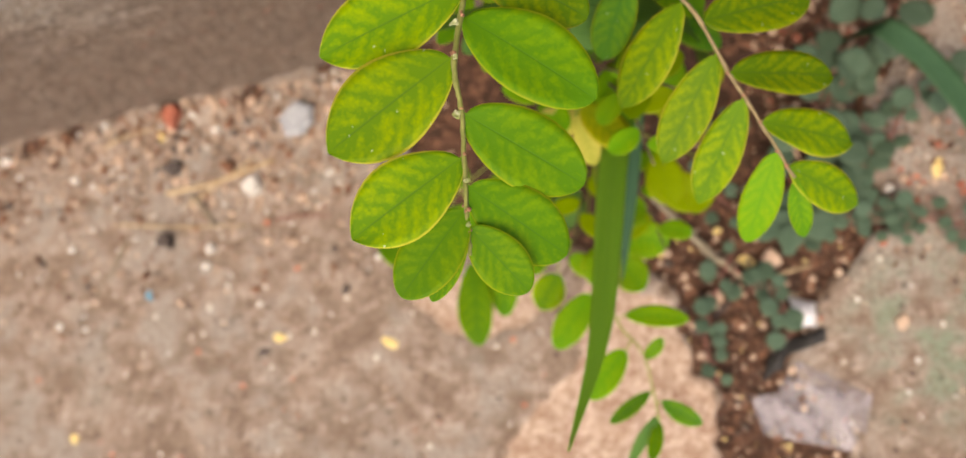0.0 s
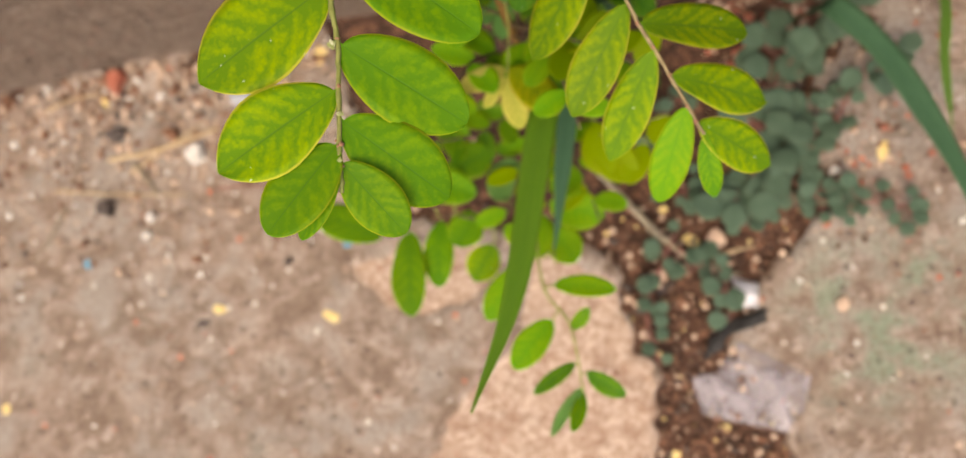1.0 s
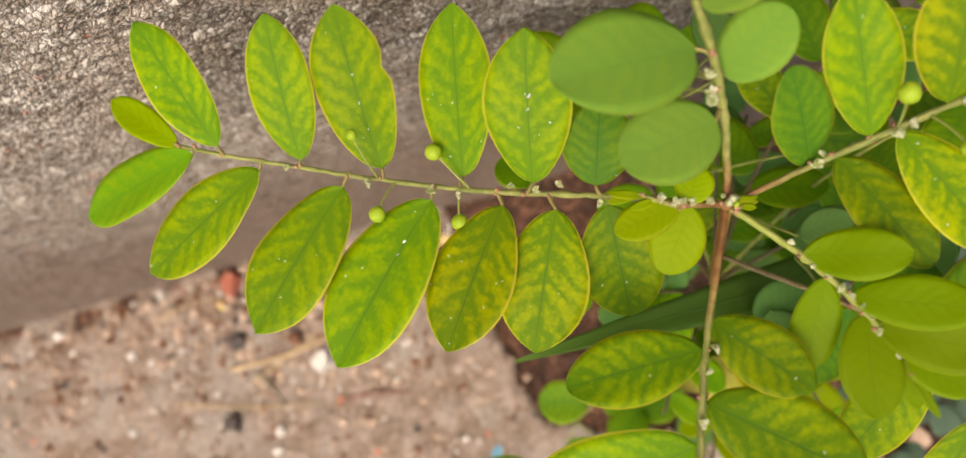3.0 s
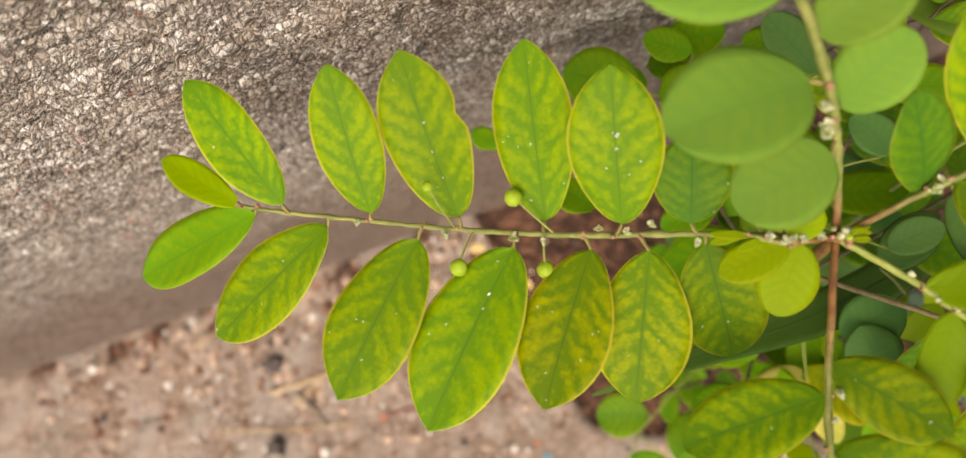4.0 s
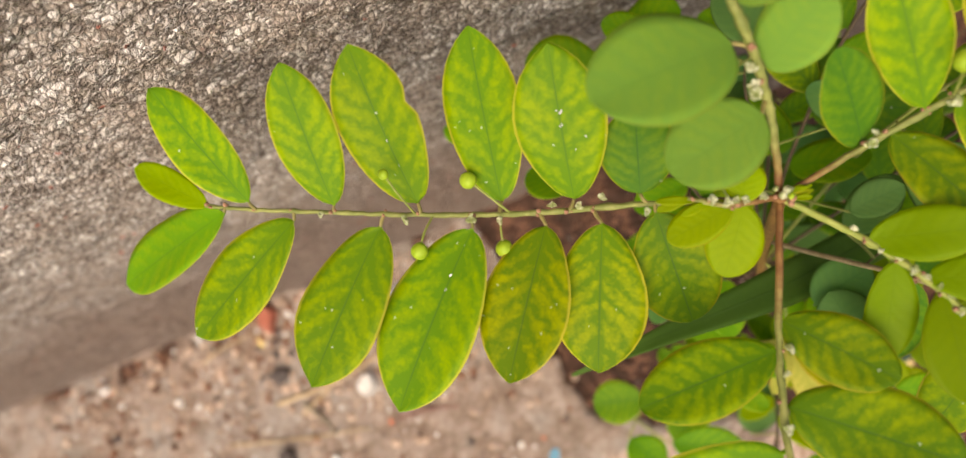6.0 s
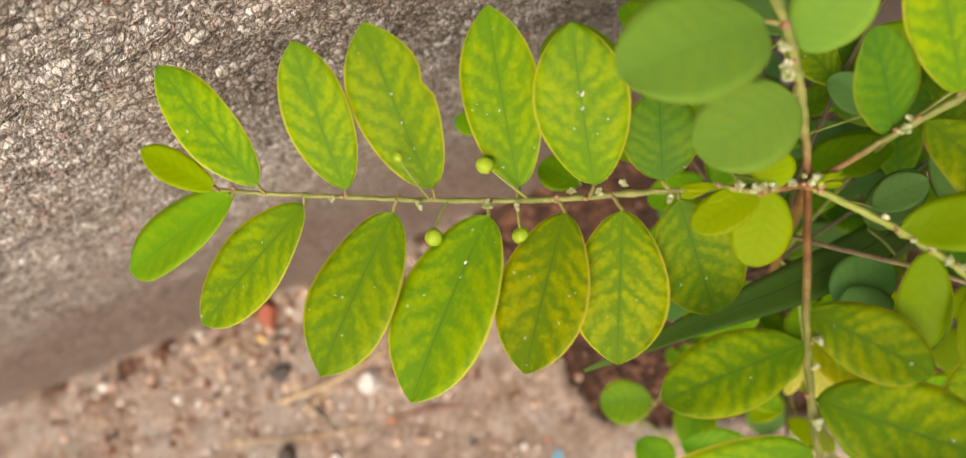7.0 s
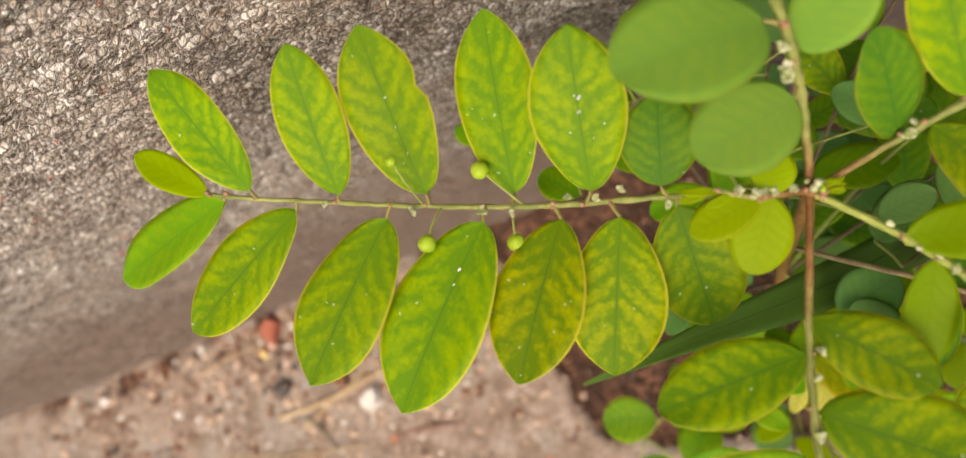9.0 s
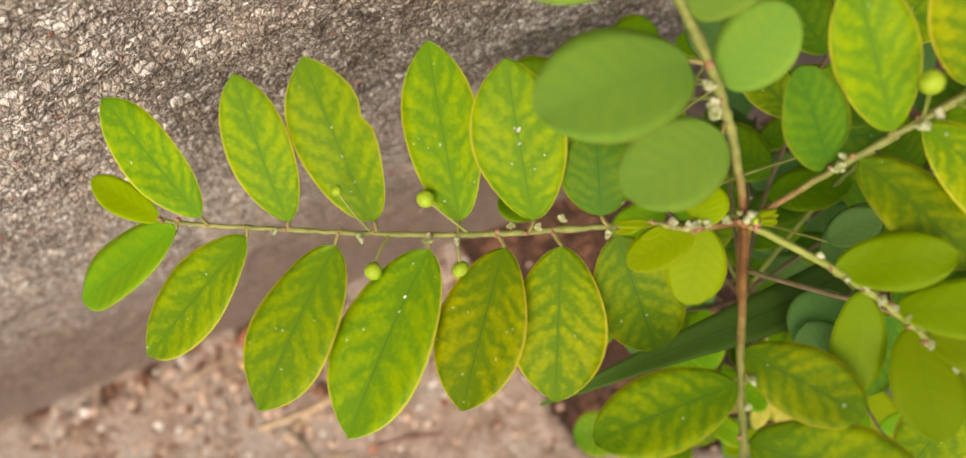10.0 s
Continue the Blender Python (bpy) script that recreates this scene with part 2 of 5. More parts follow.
STRAW = grainy("dry_straw", (0.32, 0.22, 0.12), (0.55, 0.42, 0.26), 220, 0.8, 0.5, 0.0005)
CLOTH = grainy("black_rag", (0.018, 0.018, 0.018), (0.055, 0.05, 0.048), 300, 0.85, 0.9, 0.0012)
DRY_LEAF = grainy("dry_leaf", (0.20, 0.10, 0.045), (0.40, 0.22, 0.11), 160, 0.8, 0.6, 0.0008)
FOIL = grainy("silver_foil", (0.55, 0.55, 0.58), (0.80, 0.80, 0.84), 180, 0.3, 0.9, 0.0015, 0.5, 0.7)


def film_material():
    m, n, l, p = material("cloudy_plastic_film", 0.28)
    co = n.new("ShaderNodeTexCoord").outputs["Object"]
    a = noise_node(n, l, co, 70.0, 4.0, 0.6)
    b = noise_node(n, l, co, 300.0, 3.0, 0.6)
    l.new(mix_node(n, l, step_node(n, l, a, 0.35, 0.7), (0.27, 0.235, 0.250), (0.46, 0.41, 0.44)), p.inputs["Base Color"])
    l.new(step_node(n, l, a, 0.30, 0.72, 0.25, 0.62), p.inputs["Alpha"])
    bump_node(n, l, p, math_node(n, l, "ADD", a, math_node(n, l, "MULTIPLY", b, 0.3)), 0.35, 0.0010)
    return m


FILM = film_material()


def wall_material():
    """Rough-cast cement: pale sand grains packed in a brown-grey paste, the shade of the pits between them painted
    dark, muddied near the soil.
    """
    m, n, l, p = material("rough_cast_cement", 0.9)
    co = n.new("ShaderNodeTexCoord").outputs["Object"]
    big = noise_node(n, l, co, 14.0, 4.0, 0.6)
    mid = noise_node(n, l, co, 120.0, 5.0, 0.65)
    fine = noise_node(n, l, co, 1500.0, 4.0, 0.65)
    # the float has dragged the grains into slanting rows
    turn = n.new("ShaderNodeMapping")
    turn.inputs["Rotation"].default_value = (0, radians(7), 0)
    turn.inputs["Scale"].default_value = (0.72, 0.5, 1.0)
    l.new(co, turn.inputs["Vector"])
    warp = n.new("ShaderNodeTexNoise")
    warp.inputs["Scale"].default_value = 420.0
    warp.inputs["Detail"].default_value = 3.0
    l.new(turn.outputs[0], warp.inputs["Vector"])
    push = n.new("ShaderNodeVectorMath")
    push.operation = "MULTIPLY_ADD"
    l.new(warp.outputs["Color"], push.inputs[0])
    push.inputs[1].default_value = (0.0007, 0.0007, 0.0007)
    l.new(turn.outputs[0], push.inputs[2])
    at = push.outputs[0]
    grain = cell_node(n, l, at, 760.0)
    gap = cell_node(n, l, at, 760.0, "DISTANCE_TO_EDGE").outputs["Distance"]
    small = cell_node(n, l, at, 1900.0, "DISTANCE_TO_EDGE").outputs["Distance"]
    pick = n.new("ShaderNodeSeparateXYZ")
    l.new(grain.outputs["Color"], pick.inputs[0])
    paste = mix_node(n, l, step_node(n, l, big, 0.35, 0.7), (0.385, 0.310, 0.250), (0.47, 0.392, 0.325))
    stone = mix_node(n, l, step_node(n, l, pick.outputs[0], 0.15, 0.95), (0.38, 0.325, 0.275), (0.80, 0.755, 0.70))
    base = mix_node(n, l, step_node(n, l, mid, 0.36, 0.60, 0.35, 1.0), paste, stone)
    # the pits' shade put into the colour: dark wherever the grain relief is low
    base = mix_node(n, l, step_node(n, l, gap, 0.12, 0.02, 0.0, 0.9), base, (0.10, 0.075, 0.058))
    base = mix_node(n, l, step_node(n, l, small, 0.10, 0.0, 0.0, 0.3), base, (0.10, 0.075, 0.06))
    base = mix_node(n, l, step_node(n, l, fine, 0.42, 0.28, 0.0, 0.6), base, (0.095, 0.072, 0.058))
    att = n.new("ShaderNodeAttribute")
    att.attribute_name = "pale"
    # grain tops lightened over the sand's own tone, gaps darkened: painted light and shade
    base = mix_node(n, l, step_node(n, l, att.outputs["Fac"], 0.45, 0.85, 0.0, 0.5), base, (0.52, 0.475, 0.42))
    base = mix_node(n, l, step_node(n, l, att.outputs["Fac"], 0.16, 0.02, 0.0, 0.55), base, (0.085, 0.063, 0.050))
    # crevices between the float's strokes, drawn as dark lines that carry their shade
    rows = n.new("ShaderNodeMapping")
    rows.inputs["Rotation"].default_value = (0, radians(7), 0)
    rows.inputs["Scale"].default_value = (75.0, 20.0, 300.0)
    l.new(co, rows.inputs["Vector"])
    stroke = noise_node(n, l, rows.outputs[0], 1.0, 3.0, 0.55)
    crack = step_node(n, l, math_node(n, l, "ABSOLUTE", math_node(n, l, "ADD", stroke, -0.46)), 0.034, 0.006)
    base = mix_node(n, l, math_node(n, l, "MULTIPLY", crack, 0.75), base, (0.085, 0.062, 0.048))
    # mud splashed up from the soil, with a ragged upper edge
    sepz = n.new("ShaderNodeSeparateXYZ")
    l.new(co, sepz.inputs[0])
    splash = noise_node(n, l, co, 22.0, 6.0, 0.65)
    edge = math_node(n, l, "MULTIPLY_ADD", splash, 0.11, math_node(n, l, "MULTIPLY_ADD", sepz.outputs[2], -1.0, 0.04))
    base = mix_node(n, l, step_node(n, l, edge, -0.11, 0.02, 0.0, 0.82), base, (0.150, 0.100, 0.073))
    red = math_node(n, l, "MULTIPLY", step_node(n, l, pick.outputs[1], 0.992, 0.994), step_node(n, l, grain.outputs["Distance"], 0.6, 0.4))
    base = mix_node(n, l, math_node(n, l, "MULTIPLY", red, 0.8), base, (0.34, 0.10, 0.065))
    l.new(base, p.inputs["Base Color"])
    p.inputs["Specular IOR Level"].default_value = 0.35
    p.inputs["Roughness"].default_value = 0.75
    top = math_node(n, l, "MULTIPLY", step_node(n, l, gap, 0.0, 0.32), math_node(n, l, "MULTIPLY_ADD", pick.outputs[2], 0.7, 0.5))
    h = math_node(n, l, "ADD", top, math_node(n, l, "MULTIPLY", step_node(n, l, small, 0.0, 0.3), 0.35))
    h = math_node(n, l, "ADD", h, math_node(n, l, "MULTIPLY", fine, 0.5))
    h = math_node(n, l, "ADD", h, math_node(n, l, "MULTIPLY_ADD", stroke, 2.2, math_node(n, l, "MULTIPLY", crack, -0.8)))
    bump_node(n, l, p, h, 0.9, 0.0008)
    return m


def ground_material():
    """Worn concrete with algae, red and white specks; bare crumbly soil where the attribute soil is set, raw spalled concrete where chip is."""
    m, n, l, p = material("worn_concrete_and_soil", 0.92)
    co = n.new("ShaderNodeTexCoord").outputs["Object"]
    big = noise_node(n, l, co, 9.0, 4.0, 0.6)
    mid = noise_node(n, l, co, 42.0, 6.0, 0.68)
    mid2 = noise_node(n, l, co, 95.0, 5.0, 0.7)
    fine = noise_node(n, l, co, 420.0, 4.0, 0.7)
    grit = noise_node(n, l, co, 1100.0, 3.0, 0.7)
    specks = cell_node(n, l, co, 190.0)
    pick = n.new("ShaderNodeSeparateXYZ")
    l.new(specks.outputs["Color"], pick.inputs[0])
    near = step_node(n, l, specks.outputs["Distance"], 0.34, 0.24)
    con = mix_node(n, l, step_node(n, l, mid, 0.36, 0.62), (0.175, 0.122, 0.090), (0.365, 0.283, 0.232))
    wide = noise_node(n, l, co, 24.0, 5.0, 0.62)
    con = mix_node(n, l, step_node(n, l, wide, 0.56, 0.38, 0.0, 0.75), con, (0.185, 0.132, 0.096))
    pool = noise_node(n, l, co, 15.0, 5.0, 0.66)
    con = mix_node(n, l, step_node(n, l, pool, 0.54, 0.68, 0.0, 0.6), con, (0.235, 0.232, 0.200))
    con = mix_node(n, l, step_node(n, l, mid2, 0.50, 0.66), con, (0.42, 0.34, 0.29))
    con = mix_node(n, l, step_node(n, l, math_node(n, l, "ADD", mid, math_node(n, l, "MULTIPLY", big, 0.8)), 0.84, 1.06, 0.0, 0.8), con, (0.30, 0.272, 0.245))
    alg = n.new("ShaderNodeAttribute")
    alg.attribute_name = "algae"
    algae = math_node(n, l, "ADD", alg.outputs["Fac"], step_node(n, l, mid2, 0.60, 0.74, 0.0, 0.55))
    algae = math_node(n, l, "MULTIPLY", algae, step_node(n, l, mid, 0.44, 0.62))
    algae.node.use_clamp = True
    con = mix_node(n, l, math_node(n, l, "MULTIPLY", algae, 0.8), con, (0.165, 0.225, 0.15))
    con = mix_node(n, l, step_node(n, l, fine, 0.54, 0.36, 0.0, 0.75), con, (0.125, 0.080, 0.055))
    con = mix_node(n, l, step_node(n, l, grit, 0.56, 0.68, 0.0, 0.7), con, (0.56, 0.47, 0.40))
    for axis, lo, tone, k in ((0, 0.985, (0.62, 0.16, 0.08), 0.8), (1, 0.965, (0.68, 0.62, 0.54), 0.8), (2, 0.95, (0.07, 0.045, 0.035), 0.7)):
        f = math_node(n, l, "MULTIPLY", step_node(n, l, pick.outputs[axis], lo, lo + 0.004), near)
        con = mix_node(n, l, math_node(n, l, "MULTIPLY", f, k), con, tone)
    raw = mix_node(n, l, step_node(n, l, fine, 0.38, 0.62), (0.31, 0.205, 0.145), (0.55, 0.43, 0.35))
    raw = mix_node(n, l, step_node(n, l, mid2, 0.52, 0.38, 0.0, 0.6), raw, (0.26, 0.15, 0.10))
    clod = cell_node(n, l, co, 300.0)
    pick2 = n.new("ShaderNodeSeparateXYZ")
    l.new(clod.outputs["Color"], pick2.inputs[0])
    earth = mix_node(n, l, step_node(n, l, mid2, 0.35, 0.7), (0.046, 0.026, 0.018), (0.125, 0.062, 0.040))
    earth = mix_node(n, l, step_node(n, l, pick2.outputs[0], 0.7, 0.95, 0.0, 0.7), earth, (0.24, 0.115, 0.070))
    earth = mix_node(n, l, step_node(n, l, fine, 0.5, 0.3, 0.0, 0.7), earth, (0.022, 0.013, 0.010))
    chip = n.new("ShaderNodeAttribute")
    chip.attribute_name = "chip"
    soil = n.new("ShaderNodeAttribute")
    soil.attribute_name = "soil"
    wob = math_node(n, l, "MULTIPLY_ADD", fine, 0.7, -0.35)
    col = mix_node(n, l, step_node(n, l, math_node(n, l, "ADD", chip.outputs["Fac"], wob), 0.42, 0.58), con, raw)
    fsoil = step_node(n, l, math_node(n, l, "ADD", soil.outputs["Fac"], wob), 0.40, 0.60)
    col = mix_node(n, l, fsoil, col, earth)
    l.new(col, p.inputs["Base Color"])
    p.inputs["Specular IOR Level"].default_value = 0.2
    h = math_node(n, l, "ADD", math_node(n, l, "MULTIPLY", fine, 0.8), math_node(n, l, "MULTIPLY", grit, 0.35))
    h = math_node(n, l, "ADD", h, math_node(n, l, "MULTIPLY", math_node(n, l, "MULTIPLY", clod.outputs["Distance"], -1.6), fsoil))
    bump_node(n, l, p, h, 0.8, 0.0016)
    return m


# ---- mesh helpers (millimetres in, metres out) ----
MM = 0.001


def mesh_object(name, verts, faces, mat, parent=None, label="", uvs=None, smooth=True):
    me = bpy.data.meshes.new(name)
    me.from_pydata([tuple(v) for v in verts], [], faces)
    me.materials.append(mat)
    if smooth:
        me.polygons.foreach_set("use_smooth", [True] * len(me.polygons))
    if uvs is not None:
        lay = me.uv_layers.new(name="UVMap")
        flat = np.empty(2 * len(me.loops))
        idx = np.empty(len(me.loops), dtype=np.int32)
        me.loops.foreach_get("vertex_index", idx)
        flat[:] = np.asarray(uvs)[idx].ravel()
        lay.data.foreach_set("uv", flat)
    me.update()
    ob = new(name, me)
    if parent is not None:
        ob.parent = parent
    if label:
        ob["label"] = label
    return ob


def empty(name, at, label, category, group=""):
    ob = new(name)
    ob.empty_display_size = 0.01
    ob.location = at
    return tagged(ob, label, category, group)


def adopt(ob, parent):
    """Parents ob and keeps it where it stands."""
    ob.parent = parent
    ob.matrix_parent_inverse = Matrix.Translation(-ROOT.get(parent.name, Vector((0, 0, 0))))
    return ob


ROOT = {}


def thing(name, at, label, category, group=""):
    ob = empty(name, at, label, category, group)
    ROOT[ob.name] = Vector(at)
    return ob


def spline(points, n=10):
    """A smooth line through the points, and the fraction of its length at each of its places."""
    p = [Vector(q) for q in points]
    p = [2 * p[0] - p[1], *p, 2 * p[-1] - p[-2]]
    out = []
    for i in range(1, len(p) - 2):
        a, b, c, d = p[i - 1:i + 3]
        for k in range(n):
            t = k / n
            out.append(0.5 * (2 * b + (c - a) * t + (2 * a - 5 * b + 4 * c - d) * t * t + (3 * b - 3 * c + d - a) * t ** 3))
    out.append(p[-2])
    run = [0.0]
    for a, b in zip(out, out[1:]):
        run.append(run[-1] + (b - a).length)
    return out, [r / run[-1] for r in run]


def along(line, share, s):
    for i in range(1, len(line)):
        if share[i] >= s:
            k = (s - share[i - 1]) / max(1e-9, share[i] - share[i - 1])
            return line[i - 1].lerp(line[i], k)
    return line[-1]


def tube_data(line, r0, r1, sides=7, knots=(), rng=None):
    """Verts and faces of a tapered tube along a line; knots: places where it swells a little."""
    verts, faces = [], []
    m = len(line)
    up = Vector((0.31, 0.17, 0.93))
    for i, c in enumerate(line):
        d = (line[min(i + 1, m - 1)] - line[max(i - 1, 0)]).normalized()
        a = d.cross(up).normalized()
        b = a.cross(d)
        f = i / (m - 1)
        r = r0 + (r1 - r0) * f
        for k in knots:
            r *= 1 + 0.30 * math.exp(-((f - k) / 0.012) ** 2)
        for s in range(sides):
            w = 2 * math.pi * s / sides
            q = r * (1 + (rng.uniform(-0.07, 0.07) if rng else 0))
            verts.append(c + (a * math.cos(w) + b * math.sin(w)) * q)
    for i in range(m - 1):
        for s in range(sides):
            t = (s + 1) % sides
            faces.append((i * sides + s, i * sides + t, (i + 1) * sides + t, (i + 1) * sides + s))
    faces.append(tuple(range(sides))[::-1])
    faces.append(tuple(range((m - 1) * sides, m * sides)))
    return verts, faces


def leaf_data(base, tip, width, rng, arch=0.06, fold=0.10, roll=0.0, blunt=0.5, bite=None, rows=19, half=4, stalk=0.035, taper=0.55, widest=1.14, bend=None):
    """A leaf blade with a short stalk, two skins apart by a leaf's thickness."""
    base, tip = Vector(base), Vector(tip)
    ax = tip - base
    length = ax.length
    ax.normalize()
    side = ax.cross(Vector((0, 0, 1)))
    side = side.normalized() if side.length > 1e-6 else Vector((1, 0, 0))
    nor = side.cross(ax).normalized()
    side = side * math.cos(roll) + nor * math.sin(roll)
    nor = side.cross(ax).normalized()
    if nor.z < 0:
        nor, side = -nor, -side
    ph, wave = rng.uniform(0, 6.28), rng.uniform(0.006, 0.018)
    sway = rng.uniform(-0.03, 0.03)
    bend = sway if bend is None else bend
    us = [-stalk, -stalk * 0.4] + [0.5 - 0.5 * math.cos(math.pi * i / (rows - 1)) for i in range(rows)]
    thick = 0.00022
    verts, uvs = [], []
    for skin in (0, 1):
        for u in us:
            uu = max(0.0, u)
            w = 0.54 * width * math.sin(math.pi * uu ** (widest - 0.12 * (blunt - 0.5))) ** (taper - 0.10 * (1 - uu) ** 3 + (0.18 * uu ** 8 if taper > 0.54 else 0.0)) if 0 < uu < 1 else 0.0
            w = max(w, 0.00035 if u < 0.5 else 0.00012)
            c = base + ax * (length * (u + stalk) / (1 + stalk))
            for j in range(-half, half + 1):
                v = j / half
                ww = w
                if bite and v * bite[1] > 0:
                    ww = w * (1 - bite[2] * math.exp(-((u - bite[0]) / 0.065) ** 2))
                h = arch * length * 4 * uu * (1 - uu) * 0.5
                h += fold * ww * (abs(v) ** 1.4) + wave * length * math.sin(ph + 9 * uu + 2.2 * v) * abs(v)
                pos = c + side * (ww * v + bend * length * 4 * uu * (1 - uu)) + nor * h
                pos -= nor * (thick * (skin - 0.5)) * (1 if abs(j) < half else 0.2)
                verts.append(pos)
                uvs.append((uu, 0.5 + 0.5 * v))
    cols = 2 * half + 1
    n = len(us) * cols
    faces = []
    for i in range(len(us) - 1):
        for j in range(cols - 1):
            a = i * cols + j
            faces.append((a, a + 1, a + cols + 1, a + cols))
            faces.append((n + a + cols, n + a + cols + 1, n + a + 1, n + a))
        for j, s in ((0, 1), (cols - 1, -1)):
            a, b = i * cols + j, (i + 1) * cols + j
            faces.append((a, b, n + b, n + a) if s > 0 else (b, a, n + a, n + b))
    last = (len(us) - 1) * cols
    for j in range(cols - 1):
        faces.append((j + 1, j, n + j, n + j + 1))
        faces.append((last + j, last + j + 1, n + last + j + 1, n + last + j))
    # consistent outward winding: the upper skin looks along nor
    a, b, c = (verts[i] for i in faces[4 * (cols - 1)][:3])
    if (b - a).cross(c - b).dot(nor) < 0:
        faces = [f[::-1] for f in faces]
    return verts, faces, uvs


# how blunt the two ends of a blade are, and how far out it is widest
OUTLINE = {"m": (0.56, 1.10), "y": (0.56, 1.12), "p": (0.47, 1.06), "k": (0.50, 1.0), "Y": (0.58, 1.12), "v": (0.52, 1.06)}


def leaf(parent, base, tip, width, kind, rng, label="", flecks=(), **more):
    taper, widest = OUTLINE.get(kind, (0.53, 1.10))
    v, f, uv = leaf_data(base, tip, width, rng, taper=taper, widest=widest, **more)
    ob = mesh_object("leaf", v, f, LEAF[kind], None, label, uv)
    for fu, fv, size in flecks:
        spot = min(range(len(v) // 2), key=lambda i: abs(uv[i][0] - fu) + abs(uv[i][1] - fv))
        for _ in range(3):
            at = v[spot] + Vector((rng.uniform(-1, 1), rng.uniform(-1, 1), 0.0)) * size * MM * 0.7 + Vector((0, 0, 0.0001))
            adopt_mesh(mesh_object("white_fleck", *lump_data(at, size * MM * rng.uniform(0.22, 0.42), rng, 0.3, (7, 4), 0.4), WHITE_CHIP), parent)
    return adopt(ob, parent) if parent.name in ROOT else adopt_mesh(ob, parent)


def adopt_mesh(ob, parent):
    """Parents ob to a part whose own mesh lies in world places under a thing."""
    ob.parent = parent
    return ob


def lump_data(at, size, rng, flat=0.7, seg=(7, 5), rough=0.22):
    """An uneven, angular lump."""
    at = Vector(at)
    n, m = seg
    verts = [at + Vector((0, 0, -size * flat))]
    off = Vector((rng.uniform(0, 50), rng.uniform(0, 50), rng.uniform(0, 50)))
    for i in range(1, m):
        th = math.pi * i / m
        for j in range(n):
            a = 2 * math.pi * j / n
            d = Vector((math.sin(th) * math.cos(a), math.sin(th) * math.sin(a), -math.cos(th)))
            r = size * (1 + rough * 2 * noise.noise(d * 1.3 + off))
            verts.append(at + Vector((d.x * r, d.y * r, d.z * r * flat)))
    verts.append(at + Vector((0, 0, size * flat)))
    faces = [(0, 1 + (j + 1) % n, 1 + j) for j in range(n)]
    for i in range(m - 2):
        for j in range(n):
            a, b = 1 + i * n + j, 1 + i * n + (j + 1) % n
            faces.append((a, b, b + n, a + n))
    top, r0 = len(verts) - 1, 1 + (m - 2) * n
    faces += [(r0 + j, r0 + (j + 1) % n, top) for j in range(n)]
    return verts, faces


# ---- structure: ground and wall ----
WALL_Y = 0.0674
SOIL = [(-112, 95), (-110, 62), (-102, 20), (-96, -16), (-84, -42), (-56, -54), (-36, -56), (0, -62), (21, -78), (34, -94), (28, -113), (43, -146), (36, -188), (40, -230),
        (104, -230), (99, -181), (80, -139), (104, -108), (118, -97), (136, -80), (152, -76), (140, -52), (142, -28), (152, -8), (170, 10), (184, 36), (190, 95)]
CHIP_A = [(-111, -69), (-87, -64), (-40, -60), (-34, -78), (-42, -94), (-71, -101), (-98, -92)]
CHIP_B = [(-10, -72), (29, -100), (43, -146), (36, -200), (20, -230), (-90, -225), (-81, -175), (-56, -145), (-23, -118)]
ALGAE = [(100, -112), (150, -85), (200, -95), (230, -150), (160, -190), (110, -175)]


def inside(poly, x, y):
    """Signed distance to a polygon's edge, in its units; above 0 inside."""
    best, odd = 1e9, False
    for (ax, ay), (bx, by) in zip(poly, poly[1:] + poly[:1]):
        dx, dy = bx - ax, by - ay
        k = min(1, max(0, ((x - ax) * dx + (y - ay) * dy) / (dx * dx + dy * dy)))
        best = min(best, math.hypot(x - ax - k * dx, y - ay - k * dy))
        if (ay > y) != (by > y) and x < ax + (y - ay) / (by - ay) * dx:
            odd = not odd
    return best if odd else -best


def spread(lo, hi, step, far):
    """Coordinates close together from lo to hi and ever wider out to far on both sides."""
    mid = list(np.arange(lo, hi + step / 2, step))
    out, d = [], step * 2
    while not out or out[-1] < far:
        out.append((out[-1] if out else 0) + d)
        d *= 1.7
    return [lo - o for o in out[::-1]] + mid + [hi + o for o in out]


